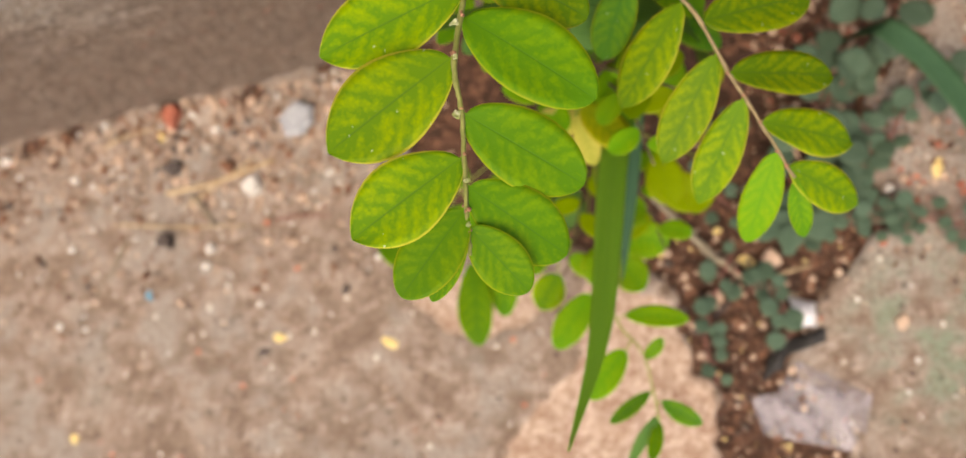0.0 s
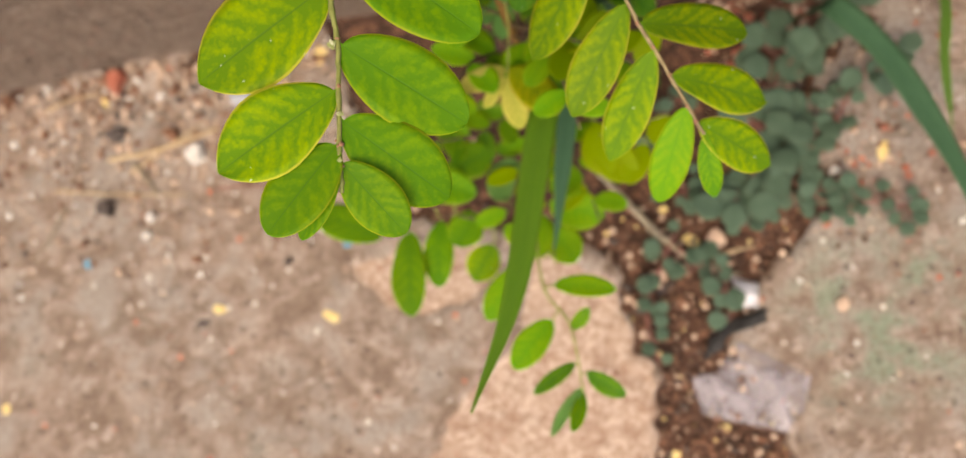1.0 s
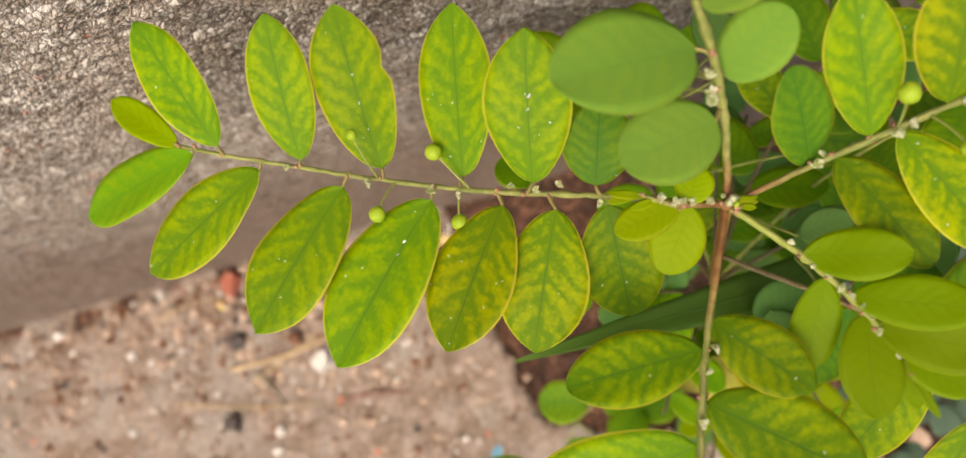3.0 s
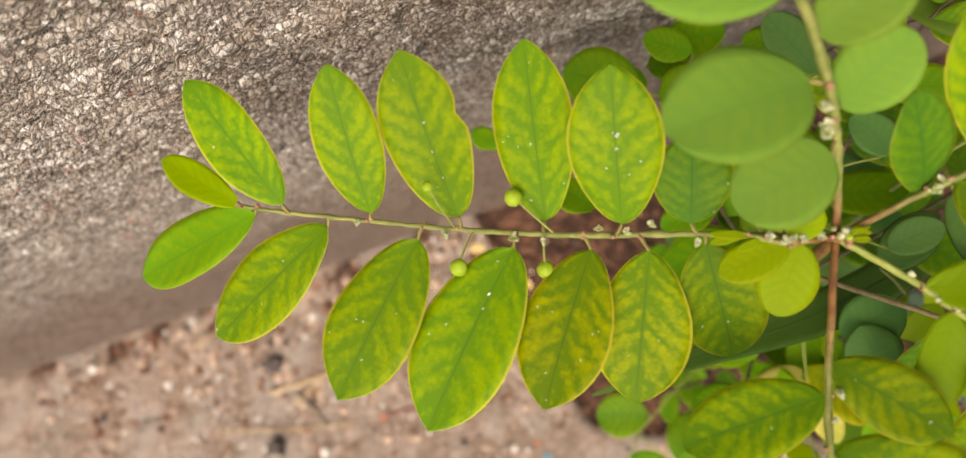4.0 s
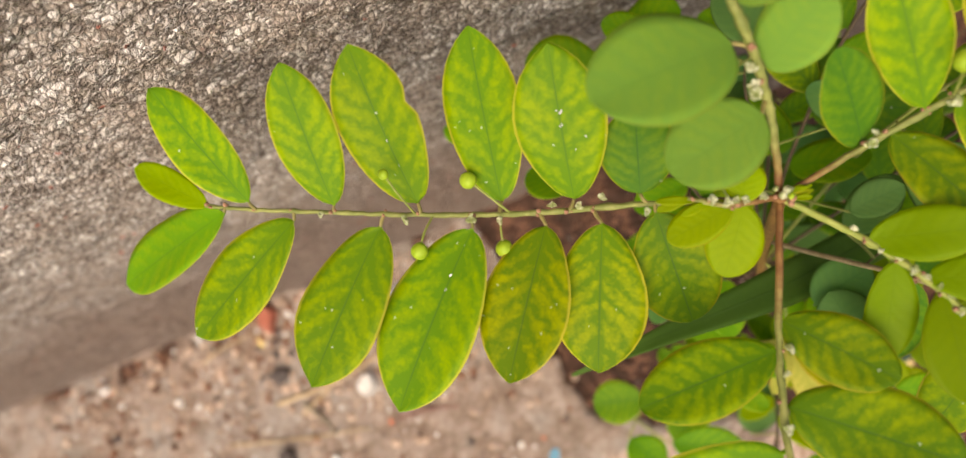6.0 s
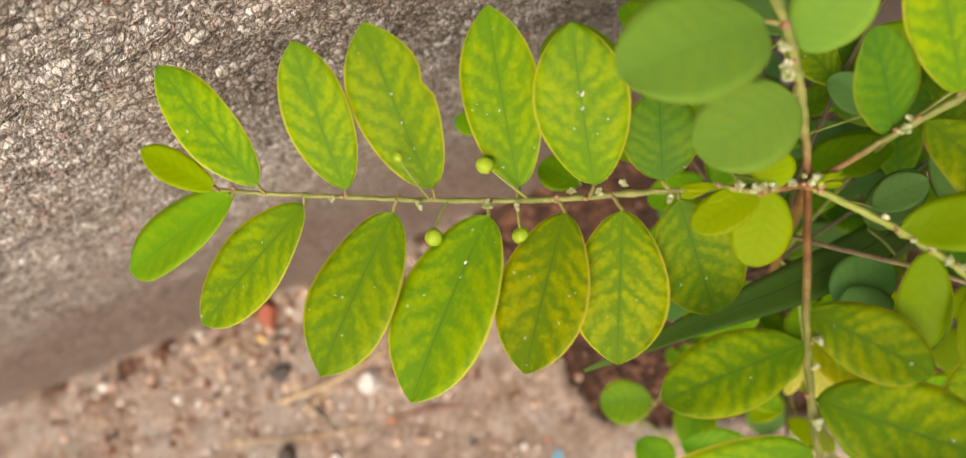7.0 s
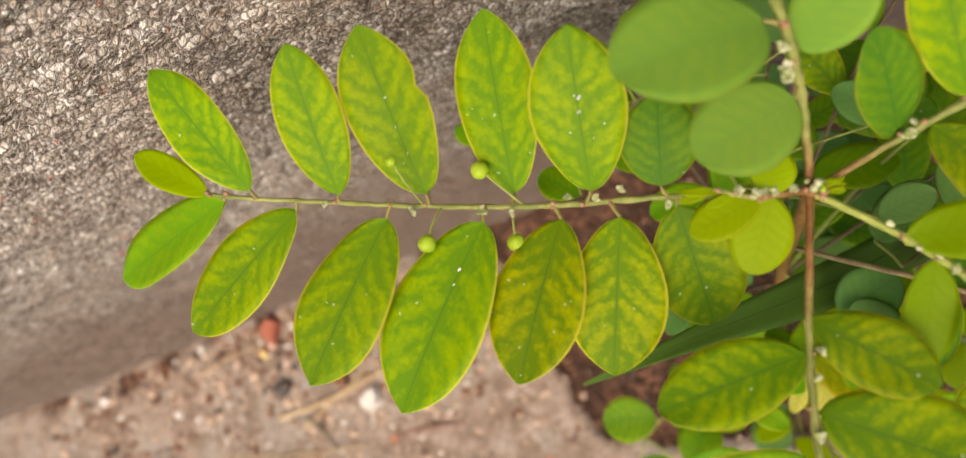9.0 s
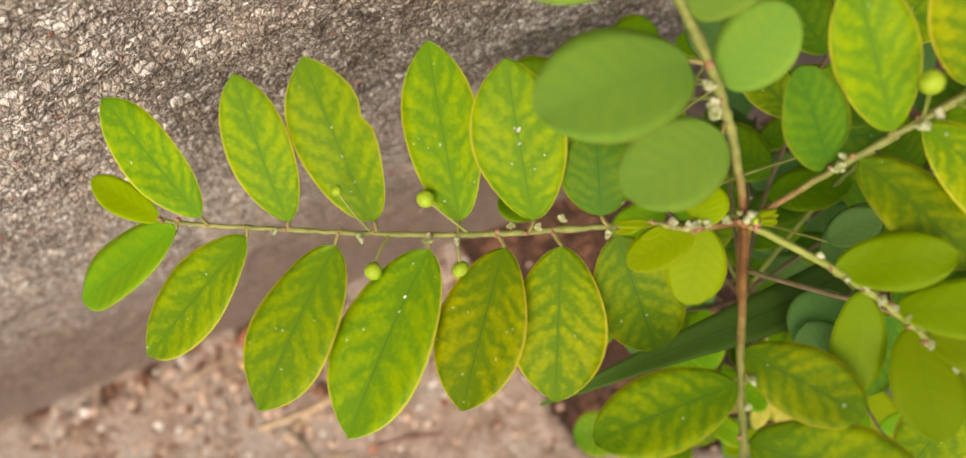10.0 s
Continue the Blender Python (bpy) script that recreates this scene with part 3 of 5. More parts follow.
def ground_level(x, y):
    """Height of the ground, and how far it is soil and raw concrete there (metres)."""
    X, Y = x * 1000, y * 1000
    wob = 5.0 * noise.noise((x * 70, y * 70, 0.3)) + 2.5 * noise.noise((x * 230, y * 230, 4.1))
    far = max(abs(x), abs(y)) > 0.6
    s = -20.0 if far else inside(SOIL, X, Y) + wob
    c = -20.0 if far else max(inside(CHIP_A, X, Y), inside(CHIP_B, X, Y)) + wob
    soil = min(1, max(0, 0.5 + s / 5))
    if not far and y < 0.11:
        dirt = math.exp(-max(0.0, 0.080 - y) / 0.018) * (0.36 + 0.9 * noise.noise((x * 45, y * 60, 8.0)) + 0.5 * noise.noise((x * 160, y * 160, 3.0)))
        soil = max(soil, min(0.62, dirt))
    chip = min(1, max(0, 0.5 + c / 4))
    h = 0.0012 * noise.noise((x * 18, y * 18, 1.0)) + 0.0007 * noise.noise((x * 90, y * 90, 2.0))
    h += chip * (-0.0014 + 0.0008 * noise.noise((x * 330, y * 330, 9.0)))
    crumbs = 0.0022 * noise.noise((x * 160, y * 160, 5.0)) + 0.0013 * noise.noise((x * 420, y * 420, 7.0))
    h = h * (1 - soil) + soil * (-0.0045 + crumbs)
    return h, soil, chip


def make_ground():
    xs, ys = spread(-0.46, 0.34, 0.0024, 250), spread(-0.30, 0.075, 0.0024, 250)
    verts, soil, chip, alg = [], [], [], []
    for y in ys:
        for x in xs:
            h, s, c = ground_level(x, y)
            verts.append((x, y, h))
            soil.append(s)
            chip.append(c)
            far = max(abs(x), abs(y)) > 0.6
            alg.append(0.0 if far else min(1, max(0, 0.2 + inside(ALGAE, x * 1000, y * 1000) / 30)))
    w = len(xs)
    faces = [(j * w + i, j * w + i + 1, (j + 1) * w + i + 1, (j + 1) * w + i) for j in range(len(ys) - 1) for i in range(w - 1)]
    ob = mesh_object("ground", verts, faces, ground_material())
    for key, vals in (("soil", soil), ("chip", chip), ("algae", alg)):
        ob.data.attributes.new(key, "FLOAT", "POINT").data.foreach_set("value", vals)
    return tagged(ob, "worn pinkish concrete ground with a hole of brown soil", "ground", kind="structure")


def steps(*stretches):
    """Coordinates in stretches of (from, to, step)."""
    out = []
    for lo, hi, d in stretches:
        out += list(np.arange(lo, hi - d / 2, d))
    return out + [stretches[-1][1]]


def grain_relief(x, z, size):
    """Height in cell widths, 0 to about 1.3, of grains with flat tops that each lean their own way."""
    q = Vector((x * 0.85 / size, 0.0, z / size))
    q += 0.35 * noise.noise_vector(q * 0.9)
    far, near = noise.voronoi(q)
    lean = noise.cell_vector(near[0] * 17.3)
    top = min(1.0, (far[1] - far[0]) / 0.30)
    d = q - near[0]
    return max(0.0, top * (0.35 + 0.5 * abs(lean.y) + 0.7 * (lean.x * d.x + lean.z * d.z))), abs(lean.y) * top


def make_wall():
    xs = steps((-3.0, -0.6, 0.3), (-0.6, -0.36, 0.01), (-0.36, -0.215, 0.0014), (-0.215, -0.03, 0.0005), (-0.03, 0.05, 0.0012), (0.05, 0.16, 0.0025), (0.16, 0.6, 0.02), (0.6, 3.0, 0.3))
    zs = steps((-0.03, -0.008, 0.011), (-0.008, 0.17, 0.0015), (0.17, 0.20, 0.0008), (0.20, 0.325, 0.0005), (0.325, 0.36, 0.0022), (0.36, 0.6, 0.03), (0.6, 1.4, 0.2))
    verts, pale = [], []
    for z in zs:
        for x in xs:
            p = Vector((x, 0, z))
            # tone: each grain's own paleness, faded to dark in the gaps for shade
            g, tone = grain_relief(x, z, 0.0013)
            g2 = grain_relief(x + 0.7, z, 0.00085)[0]
            # strokes of the float run slantwise across the face
            along_it, across = 0.99 * x - 0.12 * z, 0.99 * z + 0.12 * x
            drag = noise.noise(Vector((along_it * 22, 3.0, across * 330))) + 0.6 * noise.noise(Vector((along_it * 40, 9.0, across * 120)))
            k = min(1.0, max(0.0, (z - 0.15) / 0.04))
            h = (0.0006 + 0.0003 * k) * g + 0.0003 * k * g2 + 0.0013 * drag + 0.0009 * noise.noise(p * 190) + 0.0012 * noise.noise(p * 60) + 0.0022 * noise.noise(p * 17)
            h *= min(1.0, max(0.15, 1.6 - max(abs(x) - 0.36, z - 0.36, 0.0) * 4))
            # the coat thins out towards the ground
            back = 0.018 * max(0.0, 1 - z / 0.26) - 0.003 * math.exp(-max(0, z) / 0.01)
            verts.append((x, WALL_Y - h + 0.001 + back, z))
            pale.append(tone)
    w, n = len(xs), len(verts)
    faces = [(j * w + i, j * w + i + 1, (j + 1) * w + i + 1, (j + 1) * w + i) for j in range(len(zs) - 1) for i in range(w - 1)]
    k = len(zs)
    # the back, the ends and the top
    for z in zs:
        for x in (xs[0], xs[-1]):
            verts.append((x, WALL_Y + 0.15, z))
    for j in range(k - 1):
        l0, r0, l1, r1 = n + 2 * j, n + 2 * j + 1, n + 2 * j + 2, n + 2 * j + 3
        faces += [(l0, j * w, (j + 1) * w, l1), (j * w + w - 1, r0, r1, (j + 1) * w + w - 1)]
        faces.append((r0, l0, l1, r1))
    top, m = (k - 1) * w, len(verts)
    verts += [(x, WALL_Y + 0.15, zs[-1]) for x in xs]
    faces += [(top + i, top + i + 1, m + i + 1, m + i) for i in range(w - 1)]
    pale += [0.5] * (len(verts) - n)
    ob = mesh_object("wall_north", verts, faces, wall_material())
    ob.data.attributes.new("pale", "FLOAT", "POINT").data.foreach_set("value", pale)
    return tagged(ob, "rough-cast brown-grey cement wall", "wall", kind="structure")


make_ground()
make_wall()

# ---- the shrub ----
SHRUB = thing("leafy_shrub", (0.012, -0.012, -0.004), "young shrub with paired mottled yellow-green leaves beside the wall", "shrub")


def vmm(p):
    return Vector(p) * MM


def part(name, data, mat, parent, label=""):
    v, f = data
    ob = mesh_object(name, v, f, mat, None, label)
    return adopt(ob, parent) if parent.name in ROOT else adopt_mesh(ob, parent)


def branch(points, leaves, r0, r1, mat, seed, zig=0.25, bits=True, label="", owner=None, wiggle=1.0):
    """A branch with its leaves: rows of share along it, the leaf tip, width in millimetres, and kind."""
    rng = random.Random(seed)
    line, share = spline([vmm(p) for p in points], 12)
    knots = [row[0] for row in leaves]
    for i in range(1, len(line) - 1):
        line[i] = line[i] + Vector((rng.uniform(-1, 1), rng.uniform(-1, 1), rng.uniform(-1, 1))) * zig * MM * 0.4
    stem = part("branch", tube_data(line, r0 * MM, r1 * MM, 8, knots, rng), mat, owner or SHRUB, label)
    for row in leaves:
        s, x, y, z, w, kind = row[:6]
        base = along(line, share, s)
        tip = vmm((x, y, z))
        more = row[6] if len(row) > 6 else {}
        foot, stalk = base, 0.035
        if "foot" in more:
            foot, stalk = vmm(more["foot"]), 0.008
            side = Vector((rng.uniform(-1, 1), rng.uniform(-1, 1), 0.6)) * 0.0002
            part("leaf_stalk", tube_data(spline([base, base.lerp(foot, 0.5) + side, foot], 4)[0], 0.00042, 0.0003, 6), STEM_STALK, stem)
        leaf(stem, foot, tip, w * MM, kind, rng, arch=rng.uniform(0.02, 0.07) * wiggle, fold=rng.uniform(0.02, 0.14), roll=rng.uniform(-0.12, 0.12),
             blunt=rng.uniform(0.3, 0.7), bite=more.get("bite"), bend=more.get("bend", 0.0), stalk=stalk, flecks=more.get("flecks", ()))
        if bits and rng.random() < 0.8:
            for _ in range(rng.choice((1, 2, 2, 3))):
                d = Vector((rng.uniform(-1, 1), rng.uniform(-1, 1), rng.uniform(0.1, 1))).normalized()
                part("bud_scale", lump_data(base + d * r0 * MM * 1.1, rng.uniform(0.25, 0.58) * MM, rng, 1.5, (5, 4)), SCALE, stem)
    return stem, line, share, rng


def flower(stem, at, size, rng):
    """A tiny pale flower cluster."""
    size *= 0.95
    verts, faces = [], []
    at = Vector(at)
    for i in range(8):
        d = Vector((rng.uniform(-1, 1), rng.uniform(-1, 1), rng.uniform(0.0, 0.8))).normalized()
        foot = at + Vector((rng.uniform(-1, 1), rng.uniform(-1, 1), rng.uniform(-0.5, 0.5))) * size * 0.35
        v, f, _ = leaf_data(foot, foot + d * size * rng.uniform(0.9, 1.5), size * rng.uniform(0.7, 1.1), rng, arch=rng.uniform(-0.2, 0.35), fold=rng.uniform(0.1, 0.6), rows=7, half=2, stalk=0.04)
        faces += [tuple(j + len(verts) for j in q) for q in f]
        verts += v
    return part("flower", (verts, faces), FLOWER, stem, "tiny greenish-white flower cluster")


def fruit(stem, at, foot, size, rng):
    """A green berry on a thin stalk from foot to at."""
    at, foot = Vector(at), Vector(foot)
    v, f = tube_data(spline([foot, foot.lerp(at, 0.5) + Vector((0, 0, 0.001)), at], 5)[0], 0.00022, 0.0002, 5)
    part("fruit_stalk", (v, f), STEM_GREEN, stem)
    return part("fruit", lump_data(at, size, rng, 0.85, (12, 8), 0.05), FRUIT, stem, "small round green fruit")


# main stem, from the soil to the fork
line, _ = spline([Vector((0.012, -0.012, -0.006)), Vector((0.008, -0.010, 0.07)), Vector((0.003, -0.004, 0.16)), Vector((0, 0, 0.2575))], 10)
part("main_stem", tube_data(line, 0.0024, 0.0011, 9, (), random.Random(4)), STEM_BROWN, SHRUB, "brown woody upright main stem")

A_AXIS = [(0.0, 0.0, 255.5), (-21.6, 7.7, 256.2), (-34.5, 11.8, 256.6), (-47.6, 16.3, 257.6), (-63.0, 22.4, 259.8), (-78.3, 28.9, 262.0), (-91.8, 34.9, 263.8), (-98.6, 38.3, 264.6)]
A_LEAVES = [
    (0.992, -114.6, 54.4, 261.1, 6.4, "v"), (0.898, -96.9, 60.3, 274.8, 11.3, "m", {"foot": (-88.5, 34.6, 266.2)}), (0.750, -69.8, 52.2, 275.7, 11.8, "m", {"foot": (-74.0, 28.5, 261.9)}),
    (0.591, -57.2, 50.5, 274.0, 14.6, "m", {"foot": (-58.8, 23.0, 259.7), "flecks": ((0.25, 0.5, 0.3), (0.42, 0.5, 0.3)), "bite": (0.60, 1, 0.20)}), (0.450, -37.2, 47.2, 267.1, 13.6, "m", {"foot": (-44.3, 17.7, 257.0)}),
    (0.333, -25.1, 35.6, 272.0, 14.8, "m", {"foot": (-31.8, 12.9, 257.2), "flecks": ((0.55, 0.5, 0.8), (0.50, 0.55, 0.5), (0.45, 0.8, 0.35), (0.30, 0.62, 0.3))}),
    (0.957, -137.0, 37.6, 244.5, 12.4, "l", {"foot": (-95.2, 35.4, 264.4)}), (0.826, -116.2, 17.4, 252.7, 14.0, "m", {"foot": (-82.6, 28.8, 262.3)}),
    (0.657, -90.2, -1.8, 259.9, 16.0, "m", {"foot": (-67.0, 21.4, 260.4)}),
    (0.498, -75.6, -11.6, 258.1, 17.6, "m", {"foot": (-51.0, 14.8, 258.1), "flecks": ((0.26, 0.5, 0.6), (0.36, 0.5, 0.3))}), (0.385, -54.3, -13.5, 257.5, 15.2, "y", {"foot": (-38.2, 10.4, 257.0)}),
    (0.294, -39.5, -17.0, 252.5, 15.6, "y", {"foot": (-28.8, 7.0, 256.8)}),
    (0.202, -16.1, 22.5, 262.0, 12.3, "d", {"foot": (-20.8, 9.3, 257.0)}), (0.190, -20.9, -14.0, 245.5, 14.2, "n", {"foot": (-19.6, 5.3, 256.5)})]
stem_a, line_a, share_a, rng_a = branch(A_AXIS, A_LEAVES, 0.56, 0.37, STEM_BARK, 11, label="slender yellow-green branch with two rows of leaves")
for s, at in ((0.43, (-48.1, 22.9, 260.6)), (0.45, (-46.9, 9.4, 257.0)), (0.57, (-60.9, 14.0, 261.5))):
    fruit(stem_a, vmm(at), along(line_a, share_a, s), 1.65 * MM, rng_a)
fruit(stem_a, vmm((-60.5, 27.9, 268.2)), along(line_a, share_a, 0.60), 1.0 * MM, rng_a)
for s in (0.13, 0.2, 0.27, 0.31, 0.36, 0.46, 0.5, 0.62, 0.78):
    d = Vector((rng_a.uniform(-1, 1), rng_a.uniform(-1.6, 1.6), 1.0)) * 0.0011
    flower(stem_a, along(line_a, share_a, s) + d, rng_a.uniform(0.6, 1.0) * MM, rng_a)

N_AXIS = [(0.0, 0.0, 257.5), (-8.1, 1.0, 262.0), (-14.1, 4.5, 262.5)]
N_LEAVES = [(0.548, -19.6, -0.6, 261.0, 6.5, "v"), (0.417, -13.4, -9.2, 258.0, 8.6, "v"), (0.462, -3.1, 6.7, 262.0, 6.2, "v"), (0.98, -19.4, 4.6, 262.0, 1.6, "v"), (0.9, -19.0, 6.0, 263.0, 1.5, "v"), (0.8, -16.0, 2.2, 263.0, 1.5, "v")]
stem_n, line_n, share_n, rng_n = branch(N_AXIS, N_LEAVES, 0.6, 0.4, STEM_BARK, 12, label="short new green shoot")
for s in (0.2, 0.4, 0.5, 0.6, 0.75):
    flower(stem_n, along(line_n, share_n, s) + Vector((0, 0.0004, 0.0008)), 0.7 * MM, rng_n)

C_AXIS = [(0.0, 0.0, 255.5), (1.2, 5.0, 260.0), (2.0, 10.5, 266.0), (2.0, 14.5, 272.0), (1.6, 19.0, 278.0), (0.4, 25.0, 285.0), (-1.5, 31.0, 293.0), (-3.5, 36.0, 302.0)]
C_LEAVES = [(0.500, -22.0, 16.9, 291.0, 15.2, "p", {"foot": (-0.8, 20.5, 278.7)}), (0.330, -15.6, 6.7, 276.2, 12.6, "p", {"foot": (0.3, 10.9, 271.2)}),
            (0.400, 13.9, 21.7, 279.0, 10.3, "p", {"foot": (2.8, 17.0, 273.4)}),
            (0.800, -20.0, 37.4, 296.0, 12.3, "p"), (0.640, 12.7, 27.0, 290.0, 9.8, "p")]
stem_c, line_c, share_c, rng_c = branch(C_AXIS, C_LEAVES, 0.68, 0.78, STEM_BARK, 13, label="branch rising steeply, brown at its foot")
for s in (0.355, 0.37, 0.39, 0.45):
    flower(stem_c, along(line_c, share_c, s) + Vector((-0.0016, -0.0004, 0.0006)), 0.95 * MM, rng_c)

D_AXIS = [(0.0, 0.0, 255.5), (14.6, 2.5, 257.5), (34.9, 4.9, 264.0), (46.9, 5.8, 267.0), (58.5, 4.2, 269.2), (66.0, 2.2, 270.6)]
D_LEAVES = [
    (0.218, 12.6, 15.2, 273.5, 9.6, "d", {"foot": (14.8, 3.2, 256.0)}), (0.362, 23.8, 24.2, 276.0, 10.8, "m"), (0.531, 38.7, 21.6, 280.0, 12.5, "y"), (0.710, 50.3, 18.3, 280.0, 8.6, "m"),
    (0.930, 56.5, 18.5, 288.0, 12.6, "p"), (0.278, 27.4, -18.2, 257.0, 10.0, "n"), (0.419, 38.1, -18.5, 255.0, 10.5, "y"), (0.618, 54.1, -15.5, 258.0, 9.1, "Y"),
    (0.811, 65.4, -14.5, 260.0, 9.8, "m"), (0.939, 76.3, -13.7, 264.0, 10.6, "m"), (0.985, 75.5, 5.4, 284.0, 10.5, "e"), (0.995, 78.0, -3.0, 272.0, 7.5, "g")]
stem_d, line_d, share_d, rng_d = branch(D_AXIS, D_LEAVES, 0.58, 0.42, STEM_BARK, 14, label="green branch with mottled and yellowing leaves")
fruit(stem_d, vmm((26.9, 6.4, 273.0)), along(line_d, share_d, 0.42), 1.7 * MM, rng_d)
fruit(stem_d, vmm((34.0, -3.0, 268.0)), along(line_d, share_d, 0.49), 1.5 * MM, rng_d)
for s in (0.22, 0.26, 0.40, 0.44, 0.55, 0.66, 0.77, 0.87, 0.93, 0.97):
    d = Vector((rng_d.uniform(-1, 1), rng_d.uniform(-1.4, 1.4), 0.8)) * 0.0012
    flower(stem_d, along(line_d, share_d, s) + d, rng_d.uniform(0.6, 1.0) * MM, rng_d)

E_AXIS = [(0.0, 0.0, 255.5), (9.0, -11.3, 256.0), (15.1, -22.2, 257.5), (19.5, -34.7, 257.0)]
E_LEAVES = [(0.491, 4.6, -30.0, 252.0, 7.4, "e"), (0.685, 12.0, -39.2, 258.0, 9.4, "e"), (0.359, 23.8, -15.9, 262.0, 8.2, "e"), (0.607, 30.7, -26.3, 262.0, 8.2, "e"),
            (0.752, 31.3, -33.3, 261.0, 9.5, "e"), (0.890, 26.9, -38.3, 258.0, 5.7, "e"), (0.931, 19.4, -39.4, 254.0, 3.2, "e"), (0.98, 21.0, -41.0, 257.0, 1.5, "e")]
stem_e, line_e, share_e, rng_e = branch(E_AXIS, E_LEAVES, 0.66, 0.4, STEM_GREEN, 15, label="young branch with plain olive-green leaves")
for s in (0.3, 0.42, 0.5, 0.56, 0.62, 0.66, 0.72, 0.78, 0.83, 0.9):
    flower(stem_e, along(line_e, share_e, s) + Vector((rng_e.uniform(-1, 1), rng_e.uniform(-1, 1), 0.8)) * 0.0006, rng_e.uniform(0.4, 0.65) * MM, rng_e)

F_AXIS = [(0.0, 0.0, 255.5), (-11.3, -26.2, 259.0), (-19.3, -53.5, 264.9), (-20.3, -66.0, 263.0), (-23.0, -86.0, 261.0), (-24.1, -94.1, 259.3)]
F_LEAVES = [
    (0.255, -33.6, -24.2, 264.0, 11.4, "n"), (0.408, -49.2, -45.5, 262.0, 16.8, "m"), (0.583, -49.8, -67.5, 263.0, 19.0, "m"), (0.795, -46.7, -87.0, 264.0, 15.7, "m"),
    (0.902, -38.8, -100.2, 262.0, 11.8, "g"), (0.948, -33.4, -101.8, 259.0, 5.3, "g"), (0.205, 4.5, -33.0, 258.0, 10.3, "n"), (0.340, 8.6, -47.9, 255.0, 14.2, "n"),
    (0.487, 6.7, -66.8, 257.0, 16.5, "g"), (0.704, 1.0, -82.7, 252.0, 15.1, "g"), (0.854, -5.4, -96.1, 248.0, 13.9, "g"), (0.938, -14.3, -102.7, 252.0, 10.1, "g")]
stem_f, line_f, share_f, rng_f = branch(F_AXIS, F_LEAVES, 0.66, 0.42, STEM_BARK, 16, label="long branch, brown at its foot, with broad leaves")
for s in (0.25, 0.29, 0.38, 0.52, 0.6, 0.72, 0.85, 0.93):
    d = Vector((rng_f.uniform(-1.4, 1.4), rng_f.uniform(-1, 1), 0.8)) * 0.001
    flower(stem_f, along(line_f, share_f, s) + d, rng_f.uniform(0.5, 0.9) * MM, rng_f)

G_AXIS = [(2.0, -3.0, 205.0), (30.8, -29.6, 222.0), (42.8, -55.2, 214.0), (53.9, -81.4, 204.0)]
G_LEAVES = [
    (0.443, 59.3, -19.0, 213.0, 14.2, "d"), (0.539, 67.1, -35.8, 210.0, 13.7, "n"), (0.683, 69.7, -56.3, 203.0, 11.8, "n"), (0.828, 72.5, -73.7, 196.0, 12.0, "m"),
    (0.963, 70.8, -90.1, 192.0, 11.2, "m"), (0.468, 14.3, -52.9, 205.0, 12.3, "m"), (0.623, 21.9, -70.7, 205.0, 11.4, "m"), (0.755, 29.7, -81.9, 196.0, 10.7, "m"),
    (0.914, 40.9, -94.1, 190.0, 9.6, "l"), (1.0, 55.1, -96.2, 194.0, 5.7, "g"), (0.30, 46.0, -17.0, 205.0, 15.0, "d"), (0.3, 12.0, -36.0, 200.0, 11.0, "d")]
branch(G_AXIS, G_LEAVES, 0.6, 0.38, STEM_TWIG, 17, label="lower grey-brown branch with smaller leaves")

# collar of buds at the fork
rng = random.Random(5)
for i in range(9):
    d = Vector((rng.uniform(-0.4, 1), rng.uniform(-0.8, 0.5), rng.uniform(0.3, 1))).normalized()
    part("bud_scale", lump_data(Vector((0, 0, 0.2565)) + d * 0.0022, rng.uniform(0.5, 0.9) * MM, rng, 1.3, (6, 4)), rng.choice((SCALE, FLOWER, FRUIT)), SHRUB)


# a cone of narrow pale buds that points out beside the fork
for i in range(8):
    foot = Vector((0.0012, -0.0004, 0.2566)) + Vector((rng.uniform(-1, 1), rng.uniform(-1, 1), rng.uniform(-0.5, 1))) * 0.0008
    tip = foot + Vector((rng.uniform(2.4, 4.2), rng.uniform(-1.5, 0.2), rng.uniform(-0.6, 1.0))) * MM
    v, f, uv = leaf_data(foot, tip, rng.uniform(0.7, 1.2) * MM, rng, arch=0.1, fold=0.5, rows=8, half=2, stalk=0.02)
    adopt(mesh_object("bud", v, f, LEAF[rng.choice("vcvY")], None, "narrow yellow-green bud", uv), SHRUB)


